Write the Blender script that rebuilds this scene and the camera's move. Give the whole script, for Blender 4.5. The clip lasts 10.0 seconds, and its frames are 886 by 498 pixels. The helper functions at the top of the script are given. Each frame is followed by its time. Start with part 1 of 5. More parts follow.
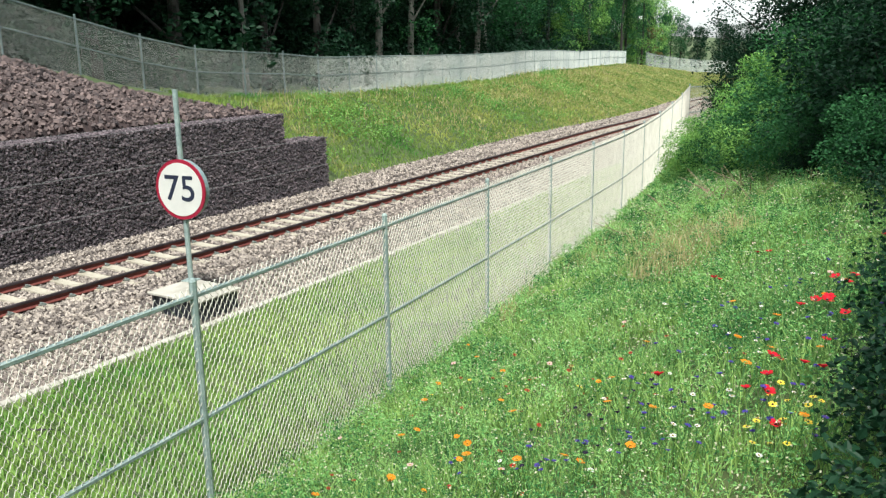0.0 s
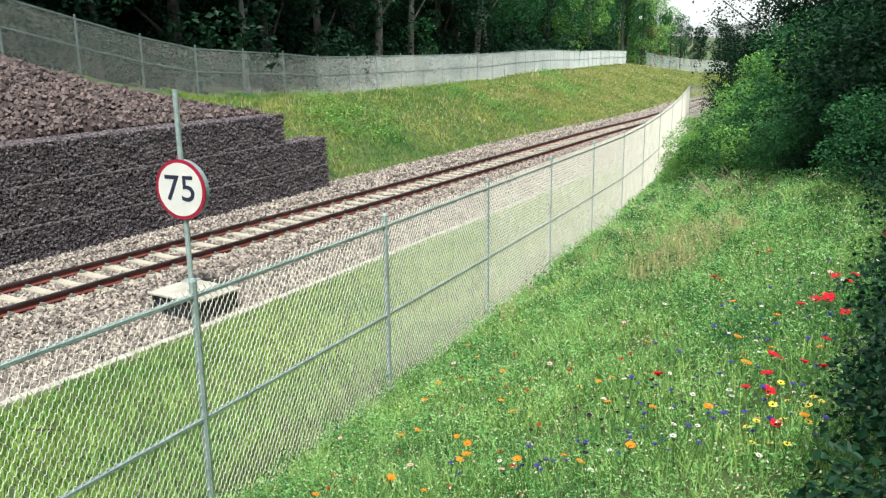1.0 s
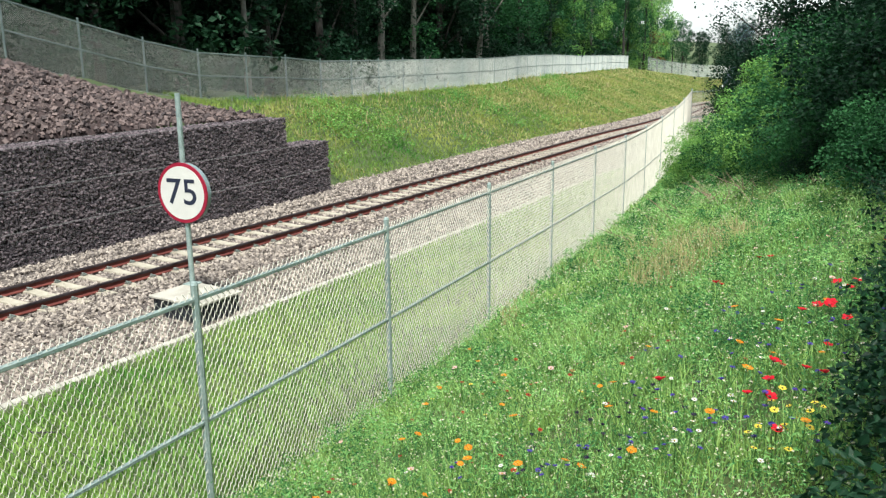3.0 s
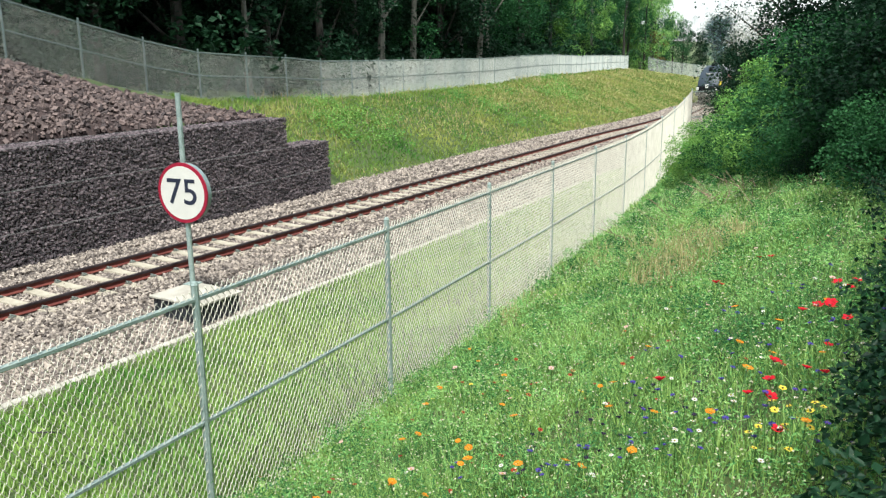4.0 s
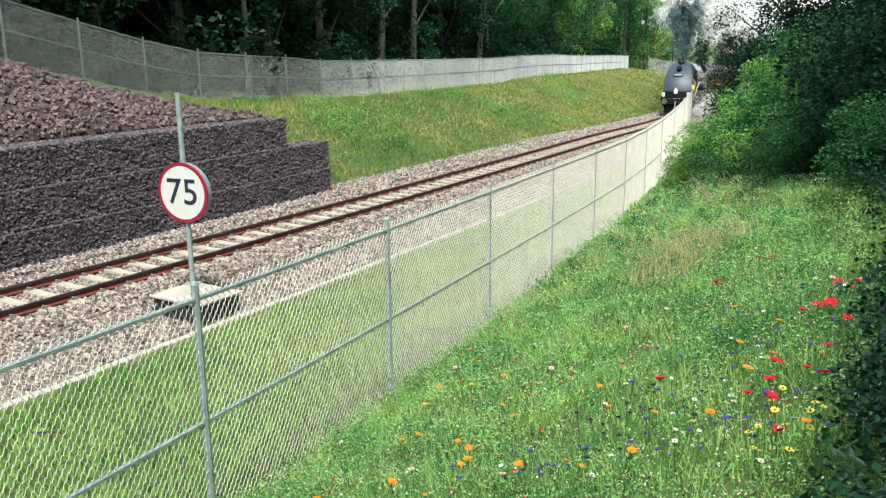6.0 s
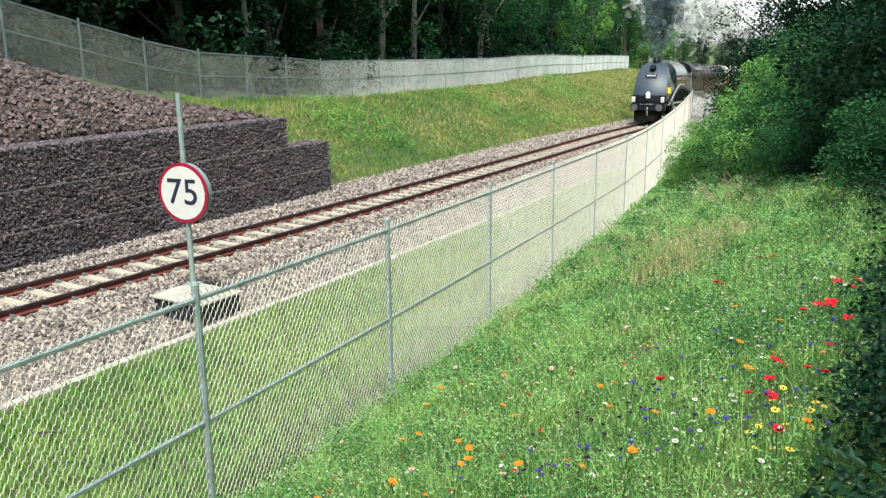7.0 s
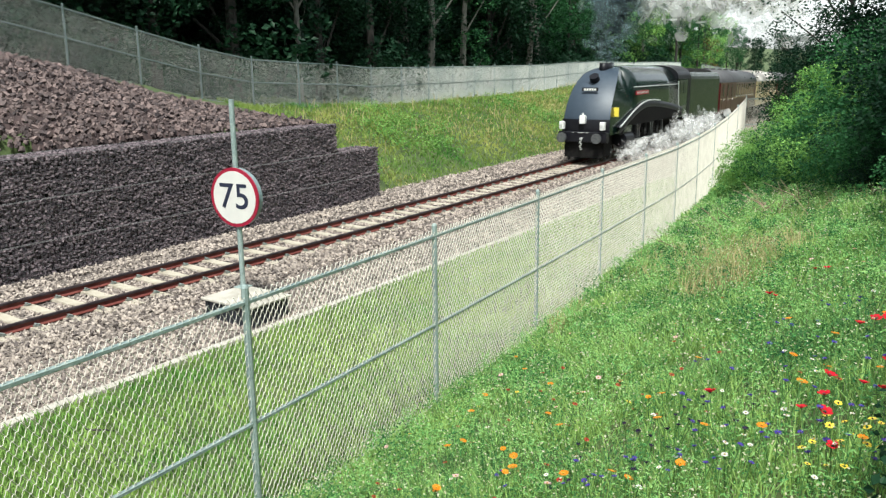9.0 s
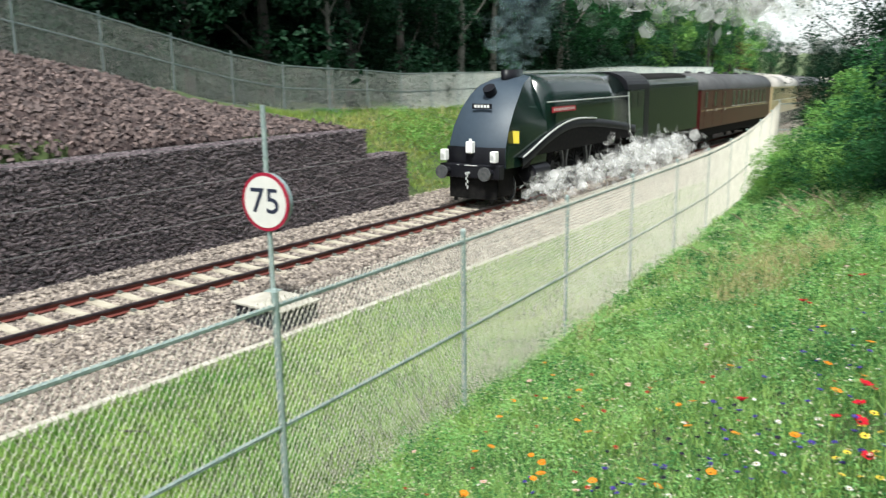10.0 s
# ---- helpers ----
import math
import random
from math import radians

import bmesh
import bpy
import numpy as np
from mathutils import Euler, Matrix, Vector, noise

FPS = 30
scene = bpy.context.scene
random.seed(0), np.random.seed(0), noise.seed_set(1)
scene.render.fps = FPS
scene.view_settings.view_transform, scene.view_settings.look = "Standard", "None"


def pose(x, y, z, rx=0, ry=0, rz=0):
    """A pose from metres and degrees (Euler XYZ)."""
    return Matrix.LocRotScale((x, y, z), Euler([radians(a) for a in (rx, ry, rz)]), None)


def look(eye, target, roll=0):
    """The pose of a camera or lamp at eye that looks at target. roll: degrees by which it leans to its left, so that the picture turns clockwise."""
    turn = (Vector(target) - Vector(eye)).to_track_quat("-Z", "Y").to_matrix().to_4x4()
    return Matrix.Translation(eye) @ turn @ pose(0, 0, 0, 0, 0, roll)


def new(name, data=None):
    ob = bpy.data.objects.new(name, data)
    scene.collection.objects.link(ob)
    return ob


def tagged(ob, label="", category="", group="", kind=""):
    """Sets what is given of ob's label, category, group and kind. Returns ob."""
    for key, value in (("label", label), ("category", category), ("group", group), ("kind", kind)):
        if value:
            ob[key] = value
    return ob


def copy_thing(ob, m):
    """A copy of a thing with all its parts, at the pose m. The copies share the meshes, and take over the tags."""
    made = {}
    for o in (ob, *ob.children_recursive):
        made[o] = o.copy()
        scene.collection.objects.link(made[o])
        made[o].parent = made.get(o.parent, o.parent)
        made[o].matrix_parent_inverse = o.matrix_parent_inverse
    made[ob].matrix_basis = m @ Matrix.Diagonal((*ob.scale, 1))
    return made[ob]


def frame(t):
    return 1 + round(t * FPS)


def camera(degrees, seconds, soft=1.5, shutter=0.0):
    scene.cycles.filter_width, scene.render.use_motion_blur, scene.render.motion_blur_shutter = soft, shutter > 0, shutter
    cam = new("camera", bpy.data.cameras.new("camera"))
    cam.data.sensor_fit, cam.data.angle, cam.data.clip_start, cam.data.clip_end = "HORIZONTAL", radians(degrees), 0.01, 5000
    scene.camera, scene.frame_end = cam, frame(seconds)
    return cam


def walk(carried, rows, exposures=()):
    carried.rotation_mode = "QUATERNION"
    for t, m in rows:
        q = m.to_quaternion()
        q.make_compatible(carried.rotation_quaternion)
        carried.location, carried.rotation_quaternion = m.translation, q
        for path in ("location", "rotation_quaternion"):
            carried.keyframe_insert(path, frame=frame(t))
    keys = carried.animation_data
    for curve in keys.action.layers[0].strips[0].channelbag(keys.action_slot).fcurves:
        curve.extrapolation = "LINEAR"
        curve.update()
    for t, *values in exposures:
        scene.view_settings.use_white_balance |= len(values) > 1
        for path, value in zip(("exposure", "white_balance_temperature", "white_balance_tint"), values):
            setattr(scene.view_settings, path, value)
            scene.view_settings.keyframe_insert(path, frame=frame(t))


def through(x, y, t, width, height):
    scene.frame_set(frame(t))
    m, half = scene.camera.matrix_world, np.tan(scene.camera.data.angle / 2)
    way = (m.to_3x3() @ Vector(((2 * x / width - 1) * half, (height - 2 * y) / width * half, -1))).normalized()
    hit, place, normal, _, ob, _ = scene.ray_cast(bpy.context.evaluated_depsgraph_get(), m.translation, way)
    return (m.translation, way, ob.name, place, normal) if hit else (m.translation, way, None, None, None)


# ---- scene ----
cam = camera(56.8, 10.0, soft=1.3, shutter=0.4)
EYE = (15.76, 0.0, 4.73)
walk(cam, [(t, pose(*EYE, rx, ry, rz)) for t, rx, ry, rz in (
    (0.0, 76.410, 0.625, 30.455), (1.0, 76.410, 0.625, 30.460), (1.5, 76.426, 0.640, 30.473),
    (2.0, 76.624, 0.516, 30.498), (2.5, 76.695, 0.475, 30.565), (4.0, 76.698, 0.475, 30.620),
    (5.5, 76.695, 0.480, 30.620), (7.0, 76.700, 0.495, 30.643), (7.5, 76.735, 0.480, 30.672),
    (8.0, 76.735, 0.450, 30.690), (8.5, 76.919, 0.520, 32.450), (9.0, 77.182, 0.532, 34.005),
    (9.5, 77.248, 0.550, 34.205), (9.8, 77.480, 0.680, 34.500), (9.9, 77.540, 0.700, 34.918),
    (10.0, 77.565, 0.700, 36.028))], exposures=((0.0, 1.15, 6200, 4), (10.0, 1.15, 6200, 4)))

# light: a bright overcast day
world = bpy.data.worlds.new("overcast_sky")
scene.world = world
world.use_nodes = True
wn, wl = world.node_tree.nodes, world.node_tree.links
sky = wn.new("ShaderNodeTexSky")
sky.sky_type = 'NISHITA'
sky.sun_disc = False
sky.sun_elevation, sky.sun_rotation = radians(52), radians(150)
sky.air_density, sky.dust_density, sky.ozone_density = 1.0, 1.5, 0.6
pale = wn.new("ShaderNodeHueSaturation")
pale.inputs["Saturation"].default_value = 0.22
wl.new(sky.outputs[0], pale.inputs["Color"])
wl.new(pale.outputs[0], wn["Background"].inputs["Color"])
wn["Background"].inputs["Strength"].default_value = 0.11
sun = new("sun", bpy.data.lights.new("sun", "SUN"))
sun.data.energy, sun.data.angle, sun.data.color = 3.0, radians(10), (1.0, 0.96, 0.88)
sun.matrix_world = look((0, 0, 50), (-14, 22, 0))

# ---- helpers of this scene ----
RNG = np.random.default_rng(7)


def link_mesh(name, verts, tris, material, parent=None, label="", smooth=False):
    """A triangle mesh from arrays."""
    me = bpy.data.meshes.new(name)
    verts, tris = np.asarray(verts, np.float32), np.asarray(tris, np.int32)
    me.vertices.add(len(verts))
    me.vertices.foreach_set("co", verts.ravel())
    me.loops.add(tris.size)
    me.loops.foreach_set("vertex_index", tris.ravel())
    me.polygons.add(len(tris))
    me.polygons.foreach_set("loop_start", np.arange(0, tris.size, 3, dtype=np.int32))
    me.polygons.foreach_set("loop_total", np.full(len(tris), 3, np.int32))
    me.polygons.foreach_set("use_smooth", np.full(len(tris), smooth))
    me.update(calc_edges=True)
    me.materials.append(material)
    ob = new(name, me)
    ob.parent = parent
    if label:
        tagged(ob, label)
    return ob


def part(name, bm, material, parent=None, label="", smooth=False):
    """One mesh object out of a bmesh, under its thing."""
    me = bpy.data.meshes.new(name)
    bm.normal_update()
    if smooth:
        for f in bm.faces:
            f.smooth = True
    bm.to_mesh(me)
    bm.free()
    me.materials.append(material)
    ob = new(name, me)
    ob.parent = parent
    if label:
        tagged(ob, label)
    return ob


def box(x0, x1, y0, y1, z0, z1, bevel=0.0, bm=None):
    bm = bm or bmesh.new()
    geo = bmesh.ops.create_cube(bm, size=1, matrix=Matrix.Translation(((x0 + x1) / 2, (y0 + y1) / 2, (z0 + z1) / 2)) @ Matrix.Diagonal((x1 - x0, y1 - y0, z1 - z0, 1)))
    if bevel:
        edges = list({e for v in geo["verts"] for e in v.link_edges})
        bmesh.ops.bevel(bm, geom=edges, offset=bevel, segments=2, affect='EDGES', profile=0.5)
    return bm


def rod(a, b, r, sides=8, bm=None, r2=None):
    bm = bm or bmesh.new()
    a, b = Vector(a), Vector(b)
    m = Matrix.Translation((a + b) / 2) @ (b - a).to_track_quat("Z", "Y").to_matrix().to_4x4()
    bmesh.ops.create_cone(bm, cap_ends=True, segments=sides, radius1=r, radius2=r if r2 is None else r2, depth=(b - a).length, matrix=m)
    return bm


def sweep(points, section, closed=True, bm=None):
    """Carry a section of (side, up) pairs along points in plan."""
    bm = bm or bmesh.new()
    rows = []
    for i, p in enumerate(points):
        a, b = points[max(i - 1, 0)], points[min(i + 1, len(points) - 1)]
        t = (Vector(b) - Vector(a)).normalized()
        side = Vector((t.y, -t.x, 0)).normalized()
        rows.append([bm.verts.new(Vector(p) + side * s + Vector((0, 0, u))) for s, u in section])
    n = len(section)
    for r, q in zip(rows, rows[1:]):
        for j in range(n if closed else n - 1):
            bm.faces.new((r[j], r[(j + 1) % n], q[(j + 1) % n], q[j]))
    if closed:
        bm.faces.new(rows[0])
        bm.faces.new(rows[-1][::-1])
    bmesh.ops.recalc_face_normals(bm, faces=bm.faces)
    return bm


def thing(name, label, category, group="", kind="", at=None):
    ob = new(name)
    ob.empty_display_size = 0.1
    if at is not None:
        ob.matrix_world = at
    return tagged(ob, label, category, group, kind)


# ---- materials ----
def paint(name, colour, other=None, rough=0.6, metal=0.0, scale=8.0, bump=0.0, fine=60.0, island=0.0, through=0.0, coat=0.0, shine=0.5):
    """Two scales of variation between two colours, relief, and a shade of its own for each piece."""
    m = bpy.data.materials.new(name)
    m.use_nodes = True
    n, l = m.node_tree.nodes, m.node_tree.links
    bsdf = n["Principled BSDF"]
    other = other or tuple(c * 0.7 for c in colour)
    geo = n.new("ShaderNodeNewGeometry")
    big, small = n.new("ShaderNodeTexNoise"), n.new("ShaderNodeTexNoise")
    tex = n.new("ShaderNodeTexCoord")
    for node, sc, det in ((big, scale, 3), (small, fine, 2)):
        node.inputs["Scale"].default_value = sc
        node.inputs["Detail"].default_value = det
        l.new(tex.outputs["Object"], node.inputs["Vector"])
    add = n.new("ShaderNodeMath")
    add.operation = 'MULTIPLY_ADD'
    add.inputs[1].default_value = 0.45
    l.new(small.outputs["Fac"], add.inputs[0])
    l.new(big.outputs["Fac"], add.inputs[2])
    ramp = n.new("ShaderNodeMapRange")
    ramp.inputs[1].default_value, ramp.inputs[2].default_value = 0.5, 0.95
    l.new(add.outputs[0], ramp.inputs[0])
    fac = ramp.outputs[0]
    if island:
        mix = n.new("ShaderNodeMath")
        mix.operation = 'MULTIPLY_ADD'
        mix.inputs[1].default_value = island
        sub = n.new("ShaderNodeMath")
        sub.operation = 'MULTIPLY'
        sub.inputs[1].default_value = 1 - island
        l.new(fac, sub.inputs[0])
        l.new(geo.outputs["Random Per Island"], mix.inputs[0])
        l.new(sub.outputs[0], mix.inputs[2])
        fac = mix.outputs[0]
    col = n.new("ShaderNodeMix")
    col.data_type = 'RGBA'
    col.inputs["A"].default_value, col.inputs["B"].default_value = (*colour, 1), (*other, 1)
    l.new(fac, col.inputs["Factor"])
    l.new(col.outputs["Result"], bsdf.inputs["Base Color"])
    bsdf.inputs["Roughness"].default_value, bsdf.inputs["Metallic"].default_value = rough, metal
    bsdf.inputs["Coat Weight"].default_value = coat
    bsdf.inputs["Specular IOR Level"].default_value = shine if not through else 0.15
    bsdf.inputs["Coat Roughness"].default_value = 0.12
    if bump:
        b = n.new("ShaderNodeBump")
        b.inputs["Strength"].default_value = bump
        b.inputs["Distance"].default_value = 0.02
        l.new(add.outputs[0], b.inputs["Height"])
        l.new(b.outputs[0], bsdf.inputs["Normal"])
    if through:
        tr = n.new("ShaderNodeBsdfTranslucent")
        l.new(col.outputs["Result"], tr.inputs["Color"])
        mixs = n.new("ShaderNodeMixShader")
        mixs.inputs[0].default_value = through
        l.new(bsdf.outputs[0], mixs.inputs[1])
        l.new(tr.outputs[0], mixs.inputs[2])
        l.new(mixs.outputs[0], n["Material Output"].inputs["Surface"])
    return m


def vapour(name, colour, alpha, scale=1.8):
    """Thin vapour: scatters light and lets most of it pass."""
    m = bpy.data.materials.new(name)
    m.use_nodes = True
    n, l = m.node_tree.nodes, m.node_tree.links
    n.remove(n["Principled BSDF"])
    d, tr, tl = n.new("ShaderNodeBsdfDiffuse"), n.new("ShaderNodeBsdfTransparent"), n.new("ShaderNodeBsdfTranslucent")
    d.inputs["Color"].default_value = tl.inputs["Color"].default_value = (*colour, 1)
    half, mix, tex, rng = n.new("ShaderNodeMixShader"), n.new("ShaderNodeMixShader"), n.new("ShaderNodeTexNoise"), n.new("ShaderNodeMapRange")
    co = n.new("ShaderNodeTexCoord")
    l.new(co.outputs["Object"], tex.inputs["Vector"])
    tex.inputs["Scale"].default_value = scale
    tex.inputs["Detail"].default_value = 3
    rng.inputs[1].default_value, rng.inputs[2].default_value = 0.36, 0.80
    rng.inputs[3].default_value, rng.inputs[4].default_value = 0.0, alpha
    l.new(tex.outputs["Fac"], rng.inputs[0])
    l.new(d.outputs[0], half.inputs[1])
    l.new(tl.outputs[0], half.inputs[2])
    l.new(rng.outputs[0], mix.inputs[0])
    l.new(tr.outputs[0], mix.inputs[1])
    l.new(half.outputs[0], mix.inputs[2])
    l.new(mix.outputs[0], n["Material Output"].inputs["Surface"])
    return m


EARTH = paint("meadow_soil", (0.035, 0.060, 0.018), (0.075, 0.10, 0.03), 0.95, scale=0.7, fine=9, bump=0.6)
GRASS = paint("grass_blade", (0.018, 0.135, 0.05), (0.47, 0.66, 0.19), 0.6, scale=0.7, fine=3.0, island=0.55, through=0.35)
LAWN = paint("lawn_blade", (0.10, 0.26, 0.05), (0.38, 0.50, 0.14), 0.65, scale=0.45, fine=3, island=0.25, through=0.35)
DRY = paint("dry_grass", (0.38, 0.33, 0.15), (0.56, 0.48, 0.26), 0.7, scale=0.6, fine=4, island=0.6, through=0.3)
STRAW = paint("bleached_grass", (0.36, 0.35, 0.13), (0.54, 0.49, 0.23), 0.7, scale=0.15, fine=1, island=0.08, through=0.45)
VERGE = paint("verge_grass", (0.06, 0.23, 0.04), (0.40, 0.43, 0.12), 0.7, scale=0.22, fine=0.9, island=0.08, through=0.45)
STONE = paint("ballast_stone", (0.035, 0.026, 0.027), (0.47, 0.40, 0.345), 0.85, scale=2, fine=30, island=0.85, bump=0.3)
# kept darker than STONE, so the gaps hold their shade in the colour
BED = paint("ballast_bed", (0.035, 0.028, 0.027), (0.20, 0.165, 0.15), 0.95, scale=9, fine=28, bump=1.0)
ROCK = paint("rubble_rock", (0.014, 0.011, 0.014), (0.20, 0.145, 0.135), 0.85, scale=1.2, fine=14, island=0.7, bump=0.5)
GABION = paint("gabion_rock", (0.010, 0.009, 0.014), (0.21, 0.165, 0.18), 0.8, scale=0.9, fine=12, island=0.8, bump=0.5)
CONCRETE = paint("sleeper_concrete", (0.27, 0.235, 0.18), (0.42, 0.38, 0.31), 0.85, scale=3, fine=40, bump=0.2)
KERB = paint("kerb_concrete", (0.30, 0.28, 0.24), (0.44, 0.41, 0.36), 0.85, scale=3, fine=40, bump=0.2)
CLIP = paint("clip_steel", (0.07, 0.085, 0.08), (0.20, 0.22, 0.20), 0.5, metal=0.3)
DARKPOST = paint("weathered_post", (0.09, 0.13, 0.125), (0.16, 0.205, 0.20), 0.6, metal=0.2, scale=3, fine=30)
RUST = paint("rusty_rail", (0.10, 0.020, 0.016), (0.17, 0.045, 0.034), 0.75, metal=0.2, scale=4, fine=50, bump=0.2)
RAILTOP = paint("worn_rail_head", (0.035, 0.025, 0.03), (0.10, 0.08, 0.09), 0.42, metal=0.7, scale=3, fine=30)
GALV = paint("galvanised_steel", (0.20, 0.265, 0.26), (0.36, 0.43, 0.41), 0.5, metal=0.25, scale=5, fine=40, bump=0.1)
WIRE = paint("galvanised_wire", (0.54, 0.51, 0.445), (0.67, 0.64, 0.565), 0.5, metal=0.15, scale=4, fine=30)
WIREDARK = paint("weathered_wire", (0.27, 0.305, 0.285), (0.40, 0.415, 0.38), 0.6, metal=0.1, scale=0.5, fine=20)
WHITE = paint("white_enamel", (0.62, 0.61, 0.57), (0.56, 0.55, 0.52), 0.4, scale=3, fine=30)
RED = paint("red_enamel", (0.30, 0.008, 0.035), (0.25, 0.008, 0.03), 0.4, scale=3, fine=30)
INK = paint("navy_lettering", (0.012, 0.018, 0.04), (0.02, 0.025, 0.05), 0.45)
SIGNBACK = paint("sign_back_grey", (0.16, 0.22, 0.23), (0.22, 0.28, 0.29), 0.5)
TARRED = paint("black_crate_side", (0.012, 0.014, 0.02), (0.03, 0.032, 0.04), 0.6)
BARK = paint("tree_bark", (0.015, 0.014, 0.012), (0.045, 0.04, 0.034), 0.9, scale=3, fine=25, bump=0.8)
PALEBARK = paint("pale_bark", (0.08, 0.078, 0.068), (0.17, 0.165, 0.14), 0.85, scale=3, fine=25, bump=0.6)
LEAF = paint("woodland_leaf", (0.008, 0.042, 0.020), (0.055, 0.18, 0.058), 0.55, scale=0.35, fine=2, island=0.5, through=0.35)
LEAFBRIGHT = paint("bright_leaf", (0.05, 0.20, 0.045), (0.34, 0.55, 0.14), 0.42, scale=0.35, fine=2, island=0.5, through=0.4)
HERB = paint("herb_leaf", (0.08, 0.31, 0.08), (0.44, 0.66, 0.24), 0.55, scale=0.9, fine=3, island=0.5, through=0.4)
# leaf green far darker than LEAF: shade among the leaves put into the colour
LEAFSHADED = paint("dark_shaded_leaf", (0.004, 0.019, 0.011), (0.017, 0.056, 0.024), 0.5, scale=0.5, fine=2, island=0.5, through=0.25)
# darker than ROCK: the shade in the gaps between stones is in this colour
RUBBLEBED = paint("shaded_rubble", (0.016, 0.010, 0.011), (0.06, 0.038, 0.036), 0.95, scale=4, fine=18, bump=1.0)
BASKETWIRE = paint("grey_basket_wire", (0.10, 0.105, 0.105), (0.18, 0.18, 0.175), 0.6, metal=0.2)
LEAFBROWN = paint("copper_leaf", (0.16, 0.08, 0.03), (0.25, 0.15, 0.06), 0.6, scale=0.5, fine=2, island=0.5, through=0.3)
# ---- the lie of the land ----
BEND = -0.00108


def track_x(y):
    """The centre line of the track in plan: a slow bend, then back the other way."""
    if y < 0:
        return 0.0
    v = min(y, 105)
    x = BEND * v * v / 2
    if v > 55:
        x -= 0.066 * (math.sqrt((v - 55) ** 2 + 100) - 10)
    if v > 88:
        x += 0.006 * (v - 88) ** 2
    if y > 105:
        x += 0.026 * (y - 105) + 0.0045 * (y - 105) ** 2
    return x


def track_z(y):
    """The track falls away past the wall's end."""
    y = min(y, 170)
    if y < 42:
        return 0.0
    return -0.02 * (y - 42) ** 2 / 24 if y < 54 else -0.02 * (y - 48)


def track_turn(y):
    d = 0.5
    return -math.degrees(math.atan2(track_x(y + d) - track_x(y - d), 2 * d))


# boundary fence beyond the track: y, x, height of its foot
BY = (-40, 0, 10, 15.8, 18.6, 21.6, 24.5, 27.6, 30.6, 33.6, 45.8, 58, 64, 76, 87.5, 105, 122.5, 131, 142, 170, 400)
BX = (-6.0, -8.3, -9.1, -9.6, -9.95, -10.3, -10.6, -10.8, -11.1, -11.4, -12.55, -13.7, -14.6, -16.6, -18.8, -22.2, -24.6, -23.6, -19.6, -14, 40)
BZ = (9.0, 7.2, 5.8, 4.62, 4.05, 3.45, 3.0, 2.85, 2.75, 2.55, 2.52, 2.55, 2.7, 2.75, 2.6, 2.6, 2.5, 1.9, 0.7, 0.2, 0.2)


def near_fence(y):
    """The fence on the camera's side: x and height of its foot."""
    x = 11.398 - 0.0861 * y - 0.0008 * y * y - (0.02 * (y - 19) if y > 19 else 0)
    z = 0.92 - 0.0154 * (y - 4.2)
    if y > 19:
        z += 0.0031 * (y - 19) ** 2
    return x, z


def ramp(v, a, b):
    return min(max((v - a) / (b - a), 0.0), 1.0)


WALL_END, STEP = 24.4, 22.0


def cess(y):
    """Width of the ballast on the far side, narrower towards the bend."""
    return 4.2 - 1.2 * ramp(y, 40, 80)


def ground_z(x, y):
    d = x - track_x(y)
    bump = 0.05 * noise.noise((x * 0.6, y * 0.6, 0)) + 0.10 * noise.noise((x * 0.17, y * 0.17, 3))
    low = -0.34 + track_z(y)
    if -cess(y) <= d <= 4.35:
        return low
    if d < 0:
        xb, zb = np.interp(y, BY, BX), np.interp(y, BY, BZ)
        if x < xb:
            return zb + 0.06 * (xb - x) + bump * 2
        foot = track_x(y) - cess(y)
        f = ramp(x, foot, xb)
        slope = low + (zb - low) * (1 - (1 - f) ** 1.25) + bump * min(1, f * 4)
        if y < WALL_END + 2:
            top = 2.62 if y < STEP else 1.25
            g = ramp(x, foot, xb)
            held = top + (zb - top) * g ** 0.8 + bump * 0.5
            return slope + (held - slope) * ramp(y, WALL_END + 2, WALL_END - 0.4)
        return slope
    yy = min(max(y, -6), 36)
    xf, zf = near_fence(yy)
    xk = track_x(y) + 4.35
    if xf < xk + 1:
        xf = xk + 1
    if x < xf:
        f = ramp(x, xk, xf)
        return low + (zf - low) * f ** 1.3 + bump * 0.5 * f
    e = x - xf
    return zf + 0.40 * min(e, 6) + 0.15 * max(e - 6, 0) * (1 if e < 40 else 40 / e) + bump * min(1, e)


def build_ground():
    xs = np.concatenate([np.linspace(-1500, -60, 9), np.linspace(-50, -20, 13), np.arange(-19, 22, 0.5), np.linspace(24, 60, 11), np.linspace(90, 1500, 8)])
    ys = np.concatenate([np.linspace(-1200, -40, 6), np.arange(-30, -2, 2.0), np.arange(-2, 60, 0.5), np.arange(60, 180, 3.0), np.linspace(200, 1600, 9)])
    v = [(x, y, ground_z(x, y)) for y in ys for x in xs]
    w = len(xs)
    f = []
    for j in range(len(ys) - 1):
        for i in range(w - 1):
            a = j * w + i
            f += [(a, a + 1, a + w + 1), (a, a + w + 1, a + w)]
    ob = link_mesh("ground", v, f, EARTH, smooth=True)
    return tagged(ob, "grassy railway cutting with banks on both sides", "ground", kind="structure")


ground = build_ground()


def line(y0, y1, off, z, step=2.0):
    n = max(2, int((y1 - y0) / step) + 1)
    return [(track_x(y) + off, y, z + track_z(y)) for y in np.linspace(y0, y1, n)]


